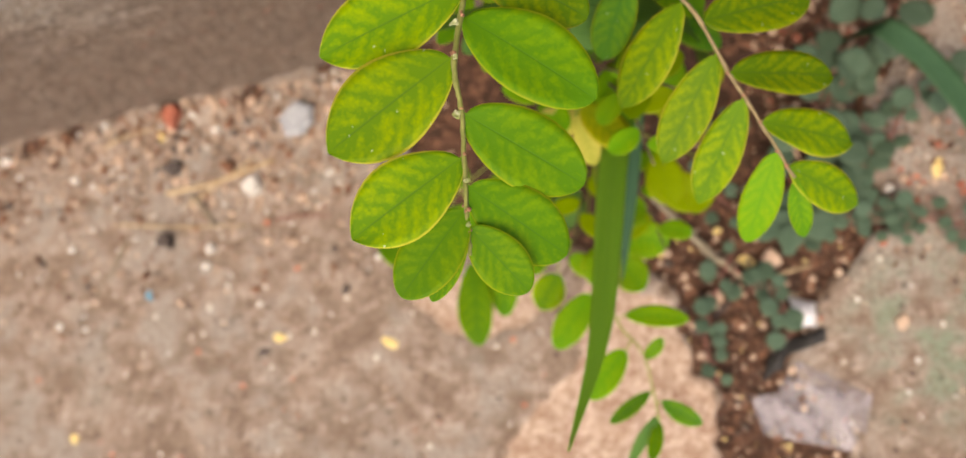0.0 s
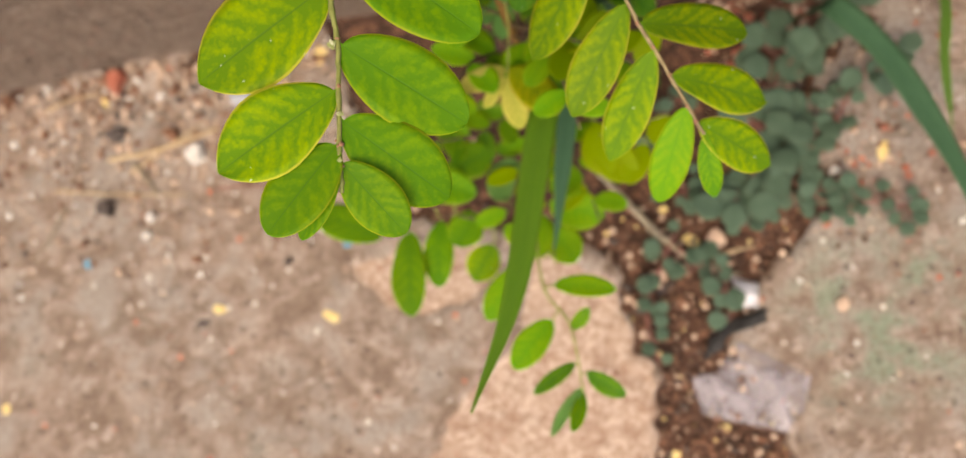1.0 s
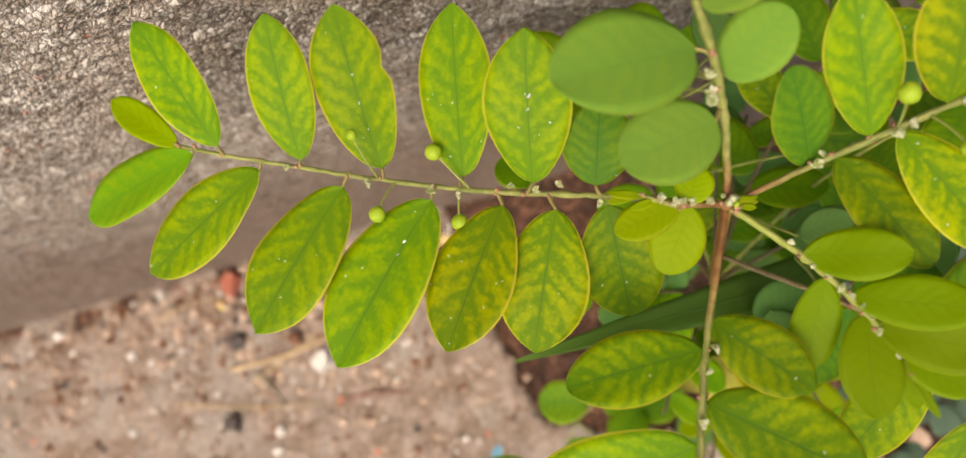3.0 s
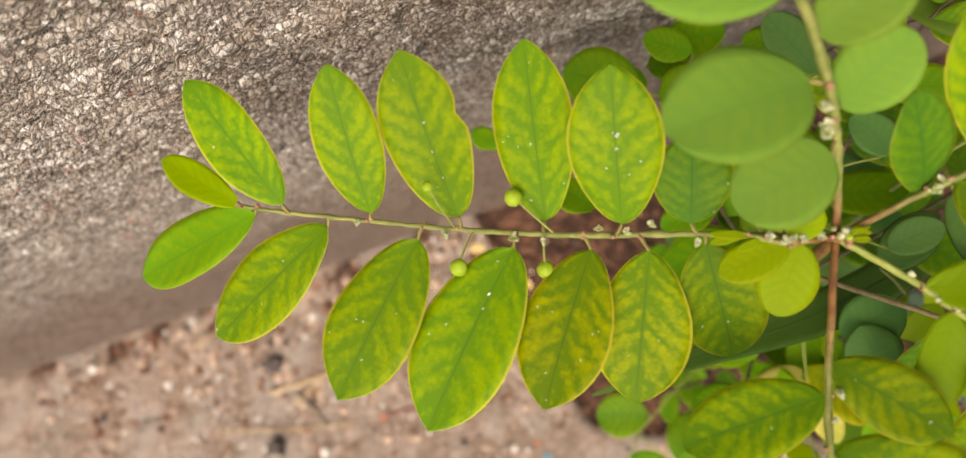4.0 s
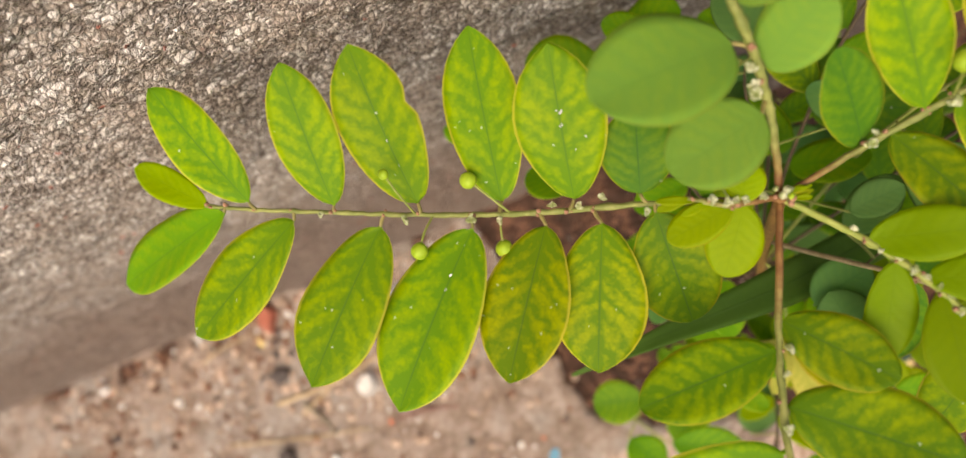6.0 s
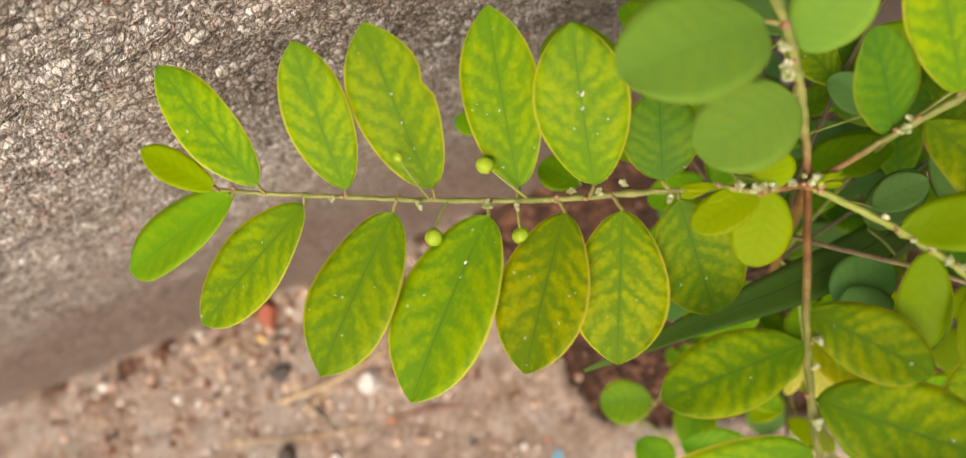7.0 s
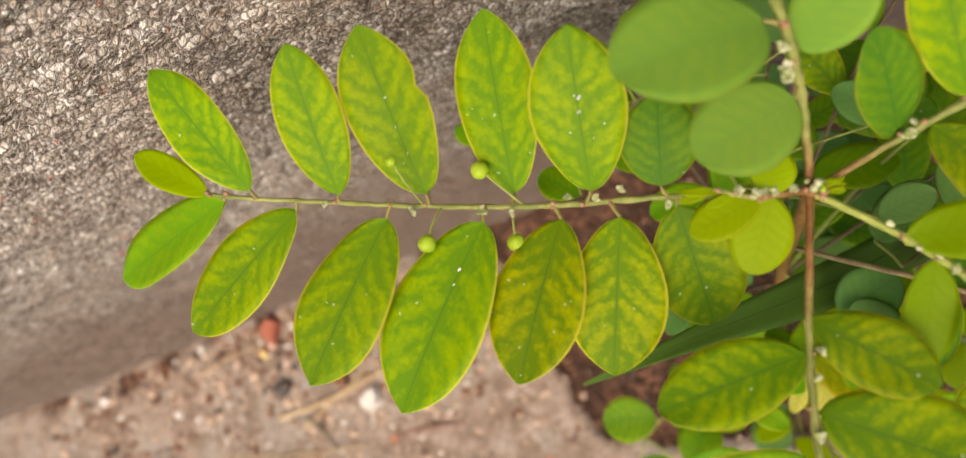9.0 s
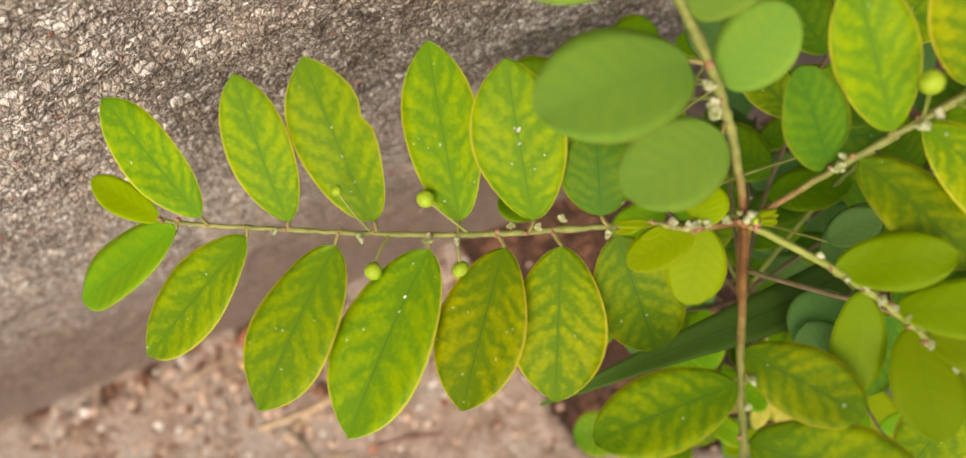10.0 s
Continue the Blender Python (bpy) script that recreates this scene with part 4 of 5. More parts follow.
def loose_leaves(points, leaves, r0, r1, mat, seed, label):
    """A lower shoot: its stem, and leaves given by foot, tip, width and kind, each joined to the stem by a thin stalk."""
    rng = random.Random(seed)
    line, share = spline([vmm(p) for p in points], 8)
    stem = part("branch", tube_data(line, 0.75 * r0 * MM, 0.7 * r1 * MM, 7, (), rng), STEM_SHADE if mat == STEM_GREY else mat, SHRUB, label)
    for bx, by, bz, x, y, z, w, kind in leaves:
        foot = vmm((bx, by, bz))
        near = min(line, key=lambda q: (q - foot).length)
        if (near - foot).length > 0.002:
            part("leaf_stalk", tube_data(spline([near, near.lerp(foot, 0.5) + Vector((0, 0, 0.0015)), foot], 4)[0], 0.0004, 0.0003, 5), STEM_GREEN, stem)
        leaf(stem, foot, vmm((x, y, z)), w * MM, kind, rng, arch=rng.uniform(0.02, 0.1), fold=rng.uniform(0.0, 0.2), roll=rng.uniform(-0.25, 0.25), blunt=rng.uniform(0.2, 0.9))
    return stem


loose_leaves([(8, -12, 60), (2, -60, 95), (0, -103, 110), (8, -121, 115), (9, -146, 115)], [
    (2, -118, 113, -15, -134, 118, 11, "l"), (4, -105, 113, 27, -111, 118, 8, "l"), (8, -123, 113, 16, -116, 118, 5, "g"), (8, -135, 113, -9, -144, 116, 5.4, "d"),
    (11, -139, 113, 24, -149, 116, 6.8, "d"), (9, -144, 113, -5, -160, 116, 4.2, "k"), (9, -146, 113, 3, -159, 118, 5.2, "g")], 0.8, 0.5, STEM_GREEN, 21, "low drooping green shoot")
loose_leaves([(10, -12, 40), (-12, -68, 78), (-40, -64, 76), (-70, -69, 74)], [
    (-58, -67, 75, -62, -106, 76, 16, "g"), (-71, -69, 75, -102, -51, 76, 16, "g"), (-43, -65, 75, -48, -95, 76, 13, "g"), (-27, -64, 75, -38, -78, 76, 15, "g"),
    (-21, -80, 75, -32, -95, 76, 14, "m"), (-46, -57, 75, -32, -41, 76, 16, "g"), (-35, -45, 75, -16, -38, 76, 16, "g"), (-18, -61, 75, -6, -44, 76, 15, "k"),
    (-31, -40, 75, -33, -24, 76, 10, "g")], 0.9, 0.5, STEM_GREY, 22, "low side shoot with green leaves near the ground")
loose_leaves([(10, -14, 50), (-3, -57, 80), (5, -78, 85), (5, -95, 90)], [
    (6, -68, 85, 28, -78, 88, 16, "l"), (5, -79, 85, 14, -95, 88, 14, "l"), (4, -73, 85, -6, -90, 88, 16, "l"), (7, -62, 85, 22, -60, 88, 16, "l"),
    (-8, -92, 85, -27, -113, 88, 13, "l")], 0.7, 0.4, STEM_GREEN, 23, "low green shoot under the grass blade")
loose_leaves([(3, -4, 160), (6, -10, 155), (5, -18, 149), (2, -32, 144)], [
    (2, -29, 144, -16, -33, 144, 9, "c"), (3, -28, 144, 18, -49, 144, 13, "Y"), (2, -32, 144, 4, -52, 144, 9, "c"), (1, -32, 144, -8, -42, 144, 5, "c")],
    0.6, 0.4, STEM_GREEN, 24, "small shoot with cream-yellow young leaves")
loose_leaves([(4, -4, 150), (-2, 22, 185), (-12, 44, 198), (-38, 44, 198)], [
    (-18, 52, 207, -35, 61, 210, 14, "l"), (-4, 55, 207, -14, 62, 210, 8, "l"), (-15, 47, 204, -4, 51, 207, 8, "l"), (17, 49, 202, 8, 55, 204, 7, "l"),
    (-58, 54, 192, -65, 61, 192, 6, "l"), (-38, 27, 202, -46, 36, 202, 9, "l"), (17, 36, 220, 11, 52, 222, 11, "k"), (30, 17, 202, 24, 28, 204, 9, "k"),
    (20, -3, 205, 32, -2, 207, 8, "k")], 0.6, 0.4, STEM_GREEN, 31, "middle shoot with light green leaves towards the wall")
loose_leaves([(8, -10, 70), (25, -30, 96), (45, -46, 100)], [
    (29, -51, 100, 43, -67, 100, 15, "v"), (49, -54, 100, 39, -69, 100, 10, "v"), (60, -44, 100, 52, -55, 100, 11, "v"), (15, -38, 100, 17, -11, 100, 13, "l"),
    (30, -41, 100, 32, -64, 100, 15, "v")], 0.6, 0.4, STEM_GREEN, 25, "low shoot with olive-yellow leaves")
loose_leaves([(3, -3, 165), (10, 25, 190), (20, 45, 198), (60, 45, 200)], [
    (-10, 62, 200, 5, 58, 205, 13, "l"), (-5, 45, 200, 5, 49, 205, 10, "l"), (52, 10, 200, 64, 21, 205, 14, "d"), (67, 12, 200, 83, 22, 205, 15, "g"),
    (47, 55, 200, 55, 37, 205, 14, "p"), (70, 47, 200, 83, 50, 205, 14, "d"), (15, 50, 200, 10, 57, 200, 10, "d"), (-36, 58, 200, -16, 54, 200, 13, "l"),
    (-15, 58, 200, -4, 56, 200, 10, "g"), (30, 40, 195, 42, 20, 197, 13, "d")], 0.7, 0.4, STEM_GREY, 26, "middle branch with deep green leaves in the shade")
loose_leaves([(4, -4, 150), (14, -16, 185), (30, -12, 192)], [
    (19, -7, 198, 34, 1, 200, 10, "k"), (6, -20, 196, 20, -16, 200, 12, "k"), (11, -31, 196, 10, -18, 200, 12, "k")], 0.6, 0.4, STEM_GREY, 27, "short shaded branch under the fork")
loose_leaves([(6, -8, 100), (20, 10, 125), (45, 40, 130)], [
    (18, 56, 130, 33, 59, 130, 13, "k"), (13, 47, 130, 26, 46, 130, 11, "k"), (27, 8, 130, 47, 19, 130, 13, "k"), (16, 15, 130, 29, 21, 130, 11, "k"),
    (50, 45, 130, 38, 58, 130, 13, "k"), (-15, 2, 130, -1, 15, 130, 13, "d"), (8, -3, 130, 22, 5, 130, 11, "d"), (38, 10, 130, 58, -14, 130, 13, "d")],
    0.7, 0.4, STEM_GREY, 28, "low branch with blue-green leaves in deep shade")
loose_leaves([(9, -12, 60), (-30, -25, 95), (-55, -40, 100)], [
    (-49, -34, 100, -68, -30, 100, 16, "g"), (-60, -46, 100, -52, -60, 100, 14, "g"), (-46, -52, 100, -22, -62, 100, 14, "g")], 0.7, 0.4, STEM_GREEN, 29, "low green side shoot")


loose_leaves([(4, -4, 150), (35, 12, 195), (70, 17, 210), (106, 8, 214)], [
    (61, 16, 212, 49, 4, 212, 11, "g"), (68, 11, 212, 57, -6, 212, 10, "e"), (73, 13, 212, 72, -6, 212, 15, "e"), (90, 10, 212, 83, -3, 212, 13, "e"),
    (99, 7, 212, 92, -13, 212, 10, "e"), (104, 4, 212, 101, -12, 212, 9, "e"), (37, 5, 205, 47, -19, 205, 17, "k")], 0.8, 0.4, STEM_GREEN, 30, "side branch with plain olive leaves under the top branches")


def under_branch(points, seed, pairs, size, kinds, label):
    """A lower branch with leaves in two rows that grow smaller towards its end."""
    rng = random.Random(seed)
    line, share = spline([vmm(p) for p in points], 8)
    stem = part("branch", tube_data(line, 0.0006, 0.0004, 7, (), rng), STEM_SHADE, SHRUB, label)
    for i in range(pairs):
        for sgn in (1, -1):
            s = 0.28 + 0.70 * (i + (0.25 if sgn > 0 else 0.6)) / pairs
            c = along(line, share, min(s, 1))
            d = (along(line, share, min(1, s + 0.03)) - along(line, share, s - 0.03)).normalized()
            out = d.cross(Vector((0, 0, 1))).normalized() * sgn
            ln = size * MM * rng.uniform(0.8, 1.1) * (1 - 0.35 * i / pairs)
            tip = c + (out * 0.85 + d * rng.uniform(0.25, 0.6) + Vector((0, 0, rng.uniform(-0.25, 0.2)))) * ln
            tip.y = min(tip.y, WALL_Y - 0.004)
            leaf(stem, c, tip, ln * rng.uniform(0.48, 0.58), rng.choice(kinds), rng, arch=rng.uniform(0.02, 0.1), fold=rng.uniform(0.0, 0.2), roll=rng.uniform(-0.25, 0.25), blunt=rng.uniform(0.2, 0.9))


under_branch([(3, -4, 150), (20, 20, 190), (50, 45, 205), (90, 52, 205)], 51, 6, 25, "lgdlm", "shaded middle branch reaching along the wall")
under_branch([(4, -4, 140), (40, 4, 170), (80, 14, 178), (118, 18, 176)], 52, 6, 24, "lkgg", "shaded middle branch with deep green leaves")
under_branch([(4, -6, 130), (25, -25, 150), (45, -40, 155)], 53, 3, 20, "lve", "short shaded branch")
under_branch([(4, -5, 140), (-6, 15, 175), (-14, 40, 195), (-20, 54, 200)], 54, 4, 25, "lmll", "shaded middle branch towards the wall")
under_branch([(6, -8, 110), (-10, -22, 140), (-22, -40, 150)], 55, 3, 20, "lvg", "low shaded branch with green leaves")
under_branch([(4, -5, 135), (-14, -4, 160), (-36, 4, 172)], 57, 4, 20, "lkgl", "short shaded branch under the long left branch")
under_branch([(8, -12, 50), (-5, -52, 80), (-18, -84, 90)], 58, 3, 20, "lve", "low green shoot close above the ground")
under_branch([(10, -14, 50), (20, -48, 84), (26, -80, 90)], 59, 3, 19, "lvm", "low green shoot above the soil")
under_branch([(8, -10, 70), (25, -15, 105), (56, -26, 112)], 60, 4, 20, "vlvl", "low shoot with olive leaves under the lower branch")
under_branch([(8, -8, 80), (22, 8, 112), (44, 22, 118)], 61, 4, 20, "kged", "low shaded shoot towards the wall")
under_branch([(4, -6, 120), (18, -30, 150), (24, -58, 150)], 62, 3, 19, "vl", "low shoot with olive-green leaves")
under_branch([(4, -4, 150), (12, 16, 172), (22, 36, 180)], 63, 4, 22, "kdkg", "shaded branch below the rising branch")
under_branch([(5, -6, 120), (18, 4, 150), (42, 14, 158), (64, 22, 160)], 64, 5, 22, "kdgk", "shaded branch under the mottled branch")
under_branch([(6, -8, 100), (14, 14, 118), (16, 42, 124), (10, 58, 126)], 65, 5, 22, "kdkd", "deep shaded branch reaching to the wall")
under_branch([(6, -8, 90), (-8, 8, 104), (-26, 26, 108)], 66, 4, 20, "kdg", "low deep green branch towards the wall")
under_branch([(8, -10, 60), (-20, -28, 74), (-44, -30, 80)], 67, 4, 18, "gdl", "low green shoot over the soil")
under_branch([(7, -8, 90), (40, 25, 130), (85, 40, 140), (120, 45, 138)], 56, 6, 22, "kdk", "low shaded branch with blue-green leaves")

# ---- grass ----
def grass_blade(points, widths, kind, seed, label, keel=0.12):
    """A long blade with a keel, widths in millimetres at even steps."""
    rng = random.Random(seed)
    line, share = spline([vmm(p) for p in points], 14)
    verts, uvs, faces = [], [], []
    m, cols = len(line), 7
    for skin in (0, 1):
        for i, c in enumerate(line):
            d = (line[min(i + 1, m - 1)] - line[max(i - 1, 0)]).normalized()
            side = d.cross(Vector((0, 0, 1))).normalized()
            nor = side.cross(d)
            k = share[i] * (len(widths) - 1)
            a = min(int(k), len(widths) - 2)
            w = 0.5 * MM * (widths[a] + (widths[a + 1] - widths[a]) * (k - a)) + 0.0001
            for j in range(cols):
                v = 2 * j / (cols - 1) - 1
                wav = 0.0004 * math.sin(share[i] * 23 + seed) * v
                verts.append(c + side * (w * v) + nor * (keel * w * abs(v) ** 1.2 + wav - skin * 0.0003 * (1 if 0 < j < cols - 1 else 0.2)))
                uvs.append((share[i], 0.5 + 0.5 * v))
    n = m * cols
    for i in range(m - 1):
        for j in range(cols - 1):
            a = i * cols + j
            faces.append((a, a + cols, a + cols + 1, a + 1))
            faces.append((n + a, n + a + 1, n + a + cols + 1, n + a + cols))
        a, b = i * cols, (i + 1) * cols
        faces += [(a, n + a, n + b, b), (a + cols - 1, b + cols - 1, n + b + cols - 1, n + a + cols - 1)]
    ob = thing("grass_blade", vmm(points[0]), label, "grass", "grass blades")
    adopt(mesh_object("blade", verts, faces, LEAF[kind], None, "", uvs), ob)
    ridge = [c - Vector((0, 0, 0.0002)) for c in line]
    adopt(mesh_object("midrib", *tube_data(ridge, 0.0005, 0.0002, 5, (), rng), LEAF[kind], None, "", [(0.5, 0.5)] * (5 * len(ridge))), ob)
    return ob


grass_blade([(52, 44, -3), (45, 30, 60), (30, 5, 112), (11.9, -47.8, 139), (-3.8, -109.4, 170), (-18.7, -143, 189)], (7, 9, 11, 11.5, 11, 10, 7, 0.5), "b", 1,
            "broad green grass blade arching out of the soil")
grass_blade([(56, 40, -3), (45, 25, 70), (31, 5, 98), (21, -35, 104), (11, -73, 102), (6, -90, 98)], (6, 8, 9, 9.5, 9, 7, 0.5), "t", 2, "bluish-green grass blade in shade under the shrub")
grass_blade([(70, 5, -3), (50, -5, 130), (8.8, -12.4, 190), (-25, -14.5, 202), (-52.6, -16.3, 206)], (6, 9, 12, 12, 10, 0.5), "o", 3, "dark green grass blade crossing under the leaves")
grass_blade([(140, 22, -3), (146, 12, 40), (151, 4, 50), (170, -25, 45), (189, -84, 40), (196, -120, 26)], (5, 9, 12, 12, 10, 6, 0.5), "t", 4, "blue-green grass blade leaning over the ground")
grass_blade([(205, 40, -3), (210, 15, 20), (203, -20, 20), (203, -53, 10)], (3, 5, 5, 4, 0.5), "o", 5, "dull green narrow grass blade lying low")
grass_blade([(52, 48, -3), (55, 40, 90), (62, 25, 140), (103, 12, 141), (142, -3, 135), (175, -15, 120)], (5, 6, 7, 7, 7, 5, 0.5), "b", 6, "long pale green grass stalk leaning outward")


# ---- creeping plant with round leaves ----
CREEPER = thing("creeping_plant", (0.094, -0.075, -0.003), "creeping plant with small round blue-green leaves on soil", "plant")


def runner(points, seed, count, size, spread_mm, lift=4):
    rng = random.Random(seed)
    line, share = spline([vmm(p) for p in points], 10)
    stem = part("runner", tube_data(line, 0.0008, 0.0005, 6, (), rng), STEM_RED, CREEPER, "thin reddish creeping stem")
    for i in range(count):
        s = (i + rng.uniform(0.1, 0.9)) / count
        c = along(line, share, s)
        a = rng.uniform(0, 6.28)
        r = rng.uniform(0.15, 1.0) * spread_mm * MM
        z = ground_level(c.x + math.cos(a) * r, c.y + math.sin(a) * r)[0]
        foot = Vector((c.x + math.cos(a) * r, c.y + math.sin(a) * r, max(c.z, z) + rng.uniform(0.5, lift) * MM))
        w = size * rng.uniform(0.75, 1.2) * MM
        b = a + rng.uniform(-1.2, 1.2)
        tip = foot + Vector((math.cos(b), math.sin(b), rng.uniform(-0.25, 0.25))) * w * 1.05
        if r > 0.002:
            part("leaf_stalk", tube_data([c, c.lerp(foot, 0.5), foot], 0.0004, 0.0003, 5), STEM_RED, stem)
        v, f, uv = leaf_data(foot, tip, w, rng, arch=0.05, fold=rng.uniform(-0.1, 0.15), roll=rng.uniform(-0.35, 0.35), rows=9, half=3, stalk=0.02)
        adopt_mesh(mesh_object("leaf", v, f, LEAF["r"], None, "", uv), stem)


runner([(91, -73, 4), (115, -73, 6), (152, -78, 6), (176, -85, 6)], 31, 38, 7.4, 10)
runner([(64, -80, 3), (49, -103, 3), (42, -121, 3), (44, -143, 3)], 32, 12, 8.0, 6)
runner([(94, -75, 5), (117, -27, 12), (133, -3, 15), (153, 13, 18), (160, 30, 20)], 33, 26, 14.0, 14, 12)
runner([(64, -86, 3), (76, -104, 3), (88, -122, 2)], 34, 14, 8.5, 9)
runner([(94, -75, 4), (75, -60, 4), (62, -40, 4), (70, -10, 6)], 35, 24, 7.4, 14)
runner([(115, -73, 5), (128, -50, 6), (138, -30, 8)], 36, 22, 9.0, 11)
runner([(94, -75, 5), (112, -40, 10), (124, -10, 12), (136, 24, 14)], 37, 22, 15.0, 16, 14)
runner([(128, -50, 6), (150, -38, 7), (168, -16, 8), (186, 4, 8)], 38, 18, 9.5, 12, 6)
runner([(112, -62, 5), (132, -72, 5), (150, -64, 5)], 39, 16, 7.6, 10)

# ---- litter on the ground ----
rng = random.Random(77)


def flake(name, at, size, mat, label, category, seed, tall=0.25, turn=None, group=""):
    """A thin broken flake or stone with an angular outline, resting on the ground; at in millimetres."""
    r = random.Random(seed)
    x, y = at[0] * MM, at[1] * MM
    z = ground_level(x, y)[0]
    k = r.randint(6, 9)
    w, d = size[0] * MM / 2, size[1] * MM / 2
    h = max(0.0006, tall * min(w, d) * 2)
    ang = r.uniform(0, 6.28) if turn is None else radians(turn)
    ring = [(math.cos(6.283 * i / k + r.uniform(-0.3, 0.3)) * w * r.uniform(0.7, 1.15), math.sin(6.283 * i / k + r.uniform(-0.3, 0.3)) * d * r.uniform(0.7, 1.15)) for i in range(k)]
    verts, faces = [], []
    for lev, sc in ((0.0, 0.93), (0.45 * h, 1.0), (h, 0.82)):
        for px, py in ring:
            verts.append((px * sc, py * sc, lev + (r.uniform(-0.12, 0.12) * h if lev else 0)))
    verts.append((0, 0, h * r.uniform(0.95, 1.2)))
    for lv in range(2):
        for i in range(k):
            j = (i + 1) % k
            faces.append((lv * k + i, lv * k + j, lv * k + k + j, lv * k + k + i))
    faces += [(2 * k + i, 2 * k + (i + 1) % k, 3 * k) for i in range(k)]
    faces.append(tuple(range(k))[::-1])
    ob = mesh_object(name, verts, faces, mat, None, "", None, smooth=False)
    ob.matrix_world = pose(x, y, z - 0.0004, r.uniform(-4, 4), r.uniform(-4, 4), math.degrees(ang))
    return tagged(ob, label, category, group)


for i, (x, y, w, d) in enumerate([(-195, -79, 10, 7), (-128, -93, 12, 6), (174, -54, 13, 6), (72, -83, 10, 7), (-335, -117, 8, 7), (30, -72, 5, 3), (44, -190, 14, 6), (66, -172, 5, 4), (-141, 43, 14, 8), (-118, 62, 14, 9), (-97, 38, 9, 5)]):
    flake("plaster_flake", (x, y), (w, d), YELLOW_CHIP, "broken cream-yellow plaster flake lying on the ground", "flake", 100 + i, 0.16, group="plaster flakes")
flake("stone", (84, -86), (15, 12), PINK_CHIP, "pale pinkish stone lying on the soil", "stone", 120, 0.5)
flake("stone", (138, -128), (11, 8), PINK_CHIP, "pale angular stone chip lying on concrete", "stone", 121, 0.35)
flake("stone", (60, -205), (26, 18), PINK_CHIP, "large pale concrete lump sunk in the soil", "stone", 122, 0.2)
flake("stone", (22, -104), (9, 6), PINK_CHIP, "pale stone chip at the edge of the soil", "stone", 123, 0.3)
flake("stone", (-200, 15), (12, 13), WHITE_CHIP, "lumpy white stone lying on the ground", "stone", 124, 0.6)
flake("stone", (-233, -18), (8, 6), WHITE_CHIP, "small white pebble lying on the ground", "stone", 125, 0.6)
flake("stone", (148, -60), (6, 5), WHITE_CHIP, "small white pebble lying on the ground", "stone", 126, 0.5)
flake("stone", (-216, 31), (11, 8), BROWN_CHIP, "rusty brown stone lying near the wall", "stone", 127, 0.6)
flake("stone", (147, -18), (8, 7), BROWN_CHIP, "rusty brown pebble lying on the ground", "stone", 128, 0.7)
flake("brick_fragment", (-250, 72), (13, 19), RED_CHIP, "red brick fragment lying at the foot of the wall", "brick", 129, 0.5, 8)
flake("stone", (-259, 61), (8, 5), YELLOW_CHIP, "cream stone chip lying near the wall", "stone", 130, 0.4)
flake("blue_scrap", (-277, -39), (7, 5), BLUE_CHIP, "small blue scrap lying on the ground", "scrap", 131, 0.15)
flake("blue_scrap", (-113, -53), (10, 6), BLUE_CHIP, "small blue scrap lying on the ground", "scrap", 132, 0.12)
flake("dark_lump", (-261, -8), (11, 12), DARK_CHIP, "black crumpled lump lying on the ground", "debris", 133, 0.6)
flake("dark_lump", (-252, 38), (12, 9), DARK_CHIP, "dark clod lying on the ground", "debris", 134, 0.5)
flake("dark_lump", (-150, -58), (7, 5), DARK_CHIP, "small dark bit lying on the ground", "debris", 135, 0.4)
flake("dark_lump", (-205, -85), (9, 5), DARK_CHIP, "small dark chip lying on the ground", "debris", 136, 0.2)
flake("grey_stone_slab", (-166, 50), (30, 22), grainy("blue_grey_stone", (0.24, 0.25, 0.27), (0.44, 0.45, 0.48), 120, 0.8, 0.6, 0.001), "blue-grey stone slab leaning near the foot of the wall", "stone", 137, 0.3, 40)


flake("concrete_flake", (-227, 66), (30, 24), grainy("grey_pink_concrete", (0.26, 0.21, 0.175), (0.40, 0.335, 0.285), 110, 0.9, 0.6, 0.0008), "flat grey-pink concrete flake lying at the foot of the wall", "flake", 138, 0.05, 20)


def rod(name, points, r0, r1, mat, label, category, seed, group=""):
    """A twig or straw along points in millimetres."""
    r = random.Random(seed)
    line, _ = spline([vmm(p) for p in points], 8)
    foot = line[0].copy()
    for i in range(1, len(line) - 1):
        line[i] = line[i] + Vector((r.uniform(-1, 1), r.uniform(-1, 1), r.uniform(0, 0.5))) * r0 * MM * 0.35
    v, f = tube_data([p - foot for p in line], r0 * MM, r1 * MM, 7, (0.3, 0.62), r)
    ob = mesh_object(name, v, f, mat)
    ob.location = foot
    return tagged(ob, label, category, group)


rod("twig", [(30, -38, 2), (42, -57, 3), (59, -82, 2), (72, -95, 1), (92, -105, 0)], 2.0, 0.8, STEM_GREY, "grey woody twig lying on the soil", "twig", 1)
rod("twig", [(48, -62, 2), (52, -76, 2), (66, -90, 1)], 1.2, 0.6, STEM_GREY, "thin grey twig lying on the soil", "twig", 2)
rod("straw", [(76, -94, 0.5), (102, -92, 1.5)], 0.8, 0.6, STRAW, "dry straw bit lying on the soil", "straw", 3, "dry straws")
rod("straw", [(-259, 23, 0.5), (-226, 23, 1), (-185, 29, 1)], 1.5, 1.1, STRAW, "dry straw stalk lying on the concrete", "straw", 4, "dry straws")
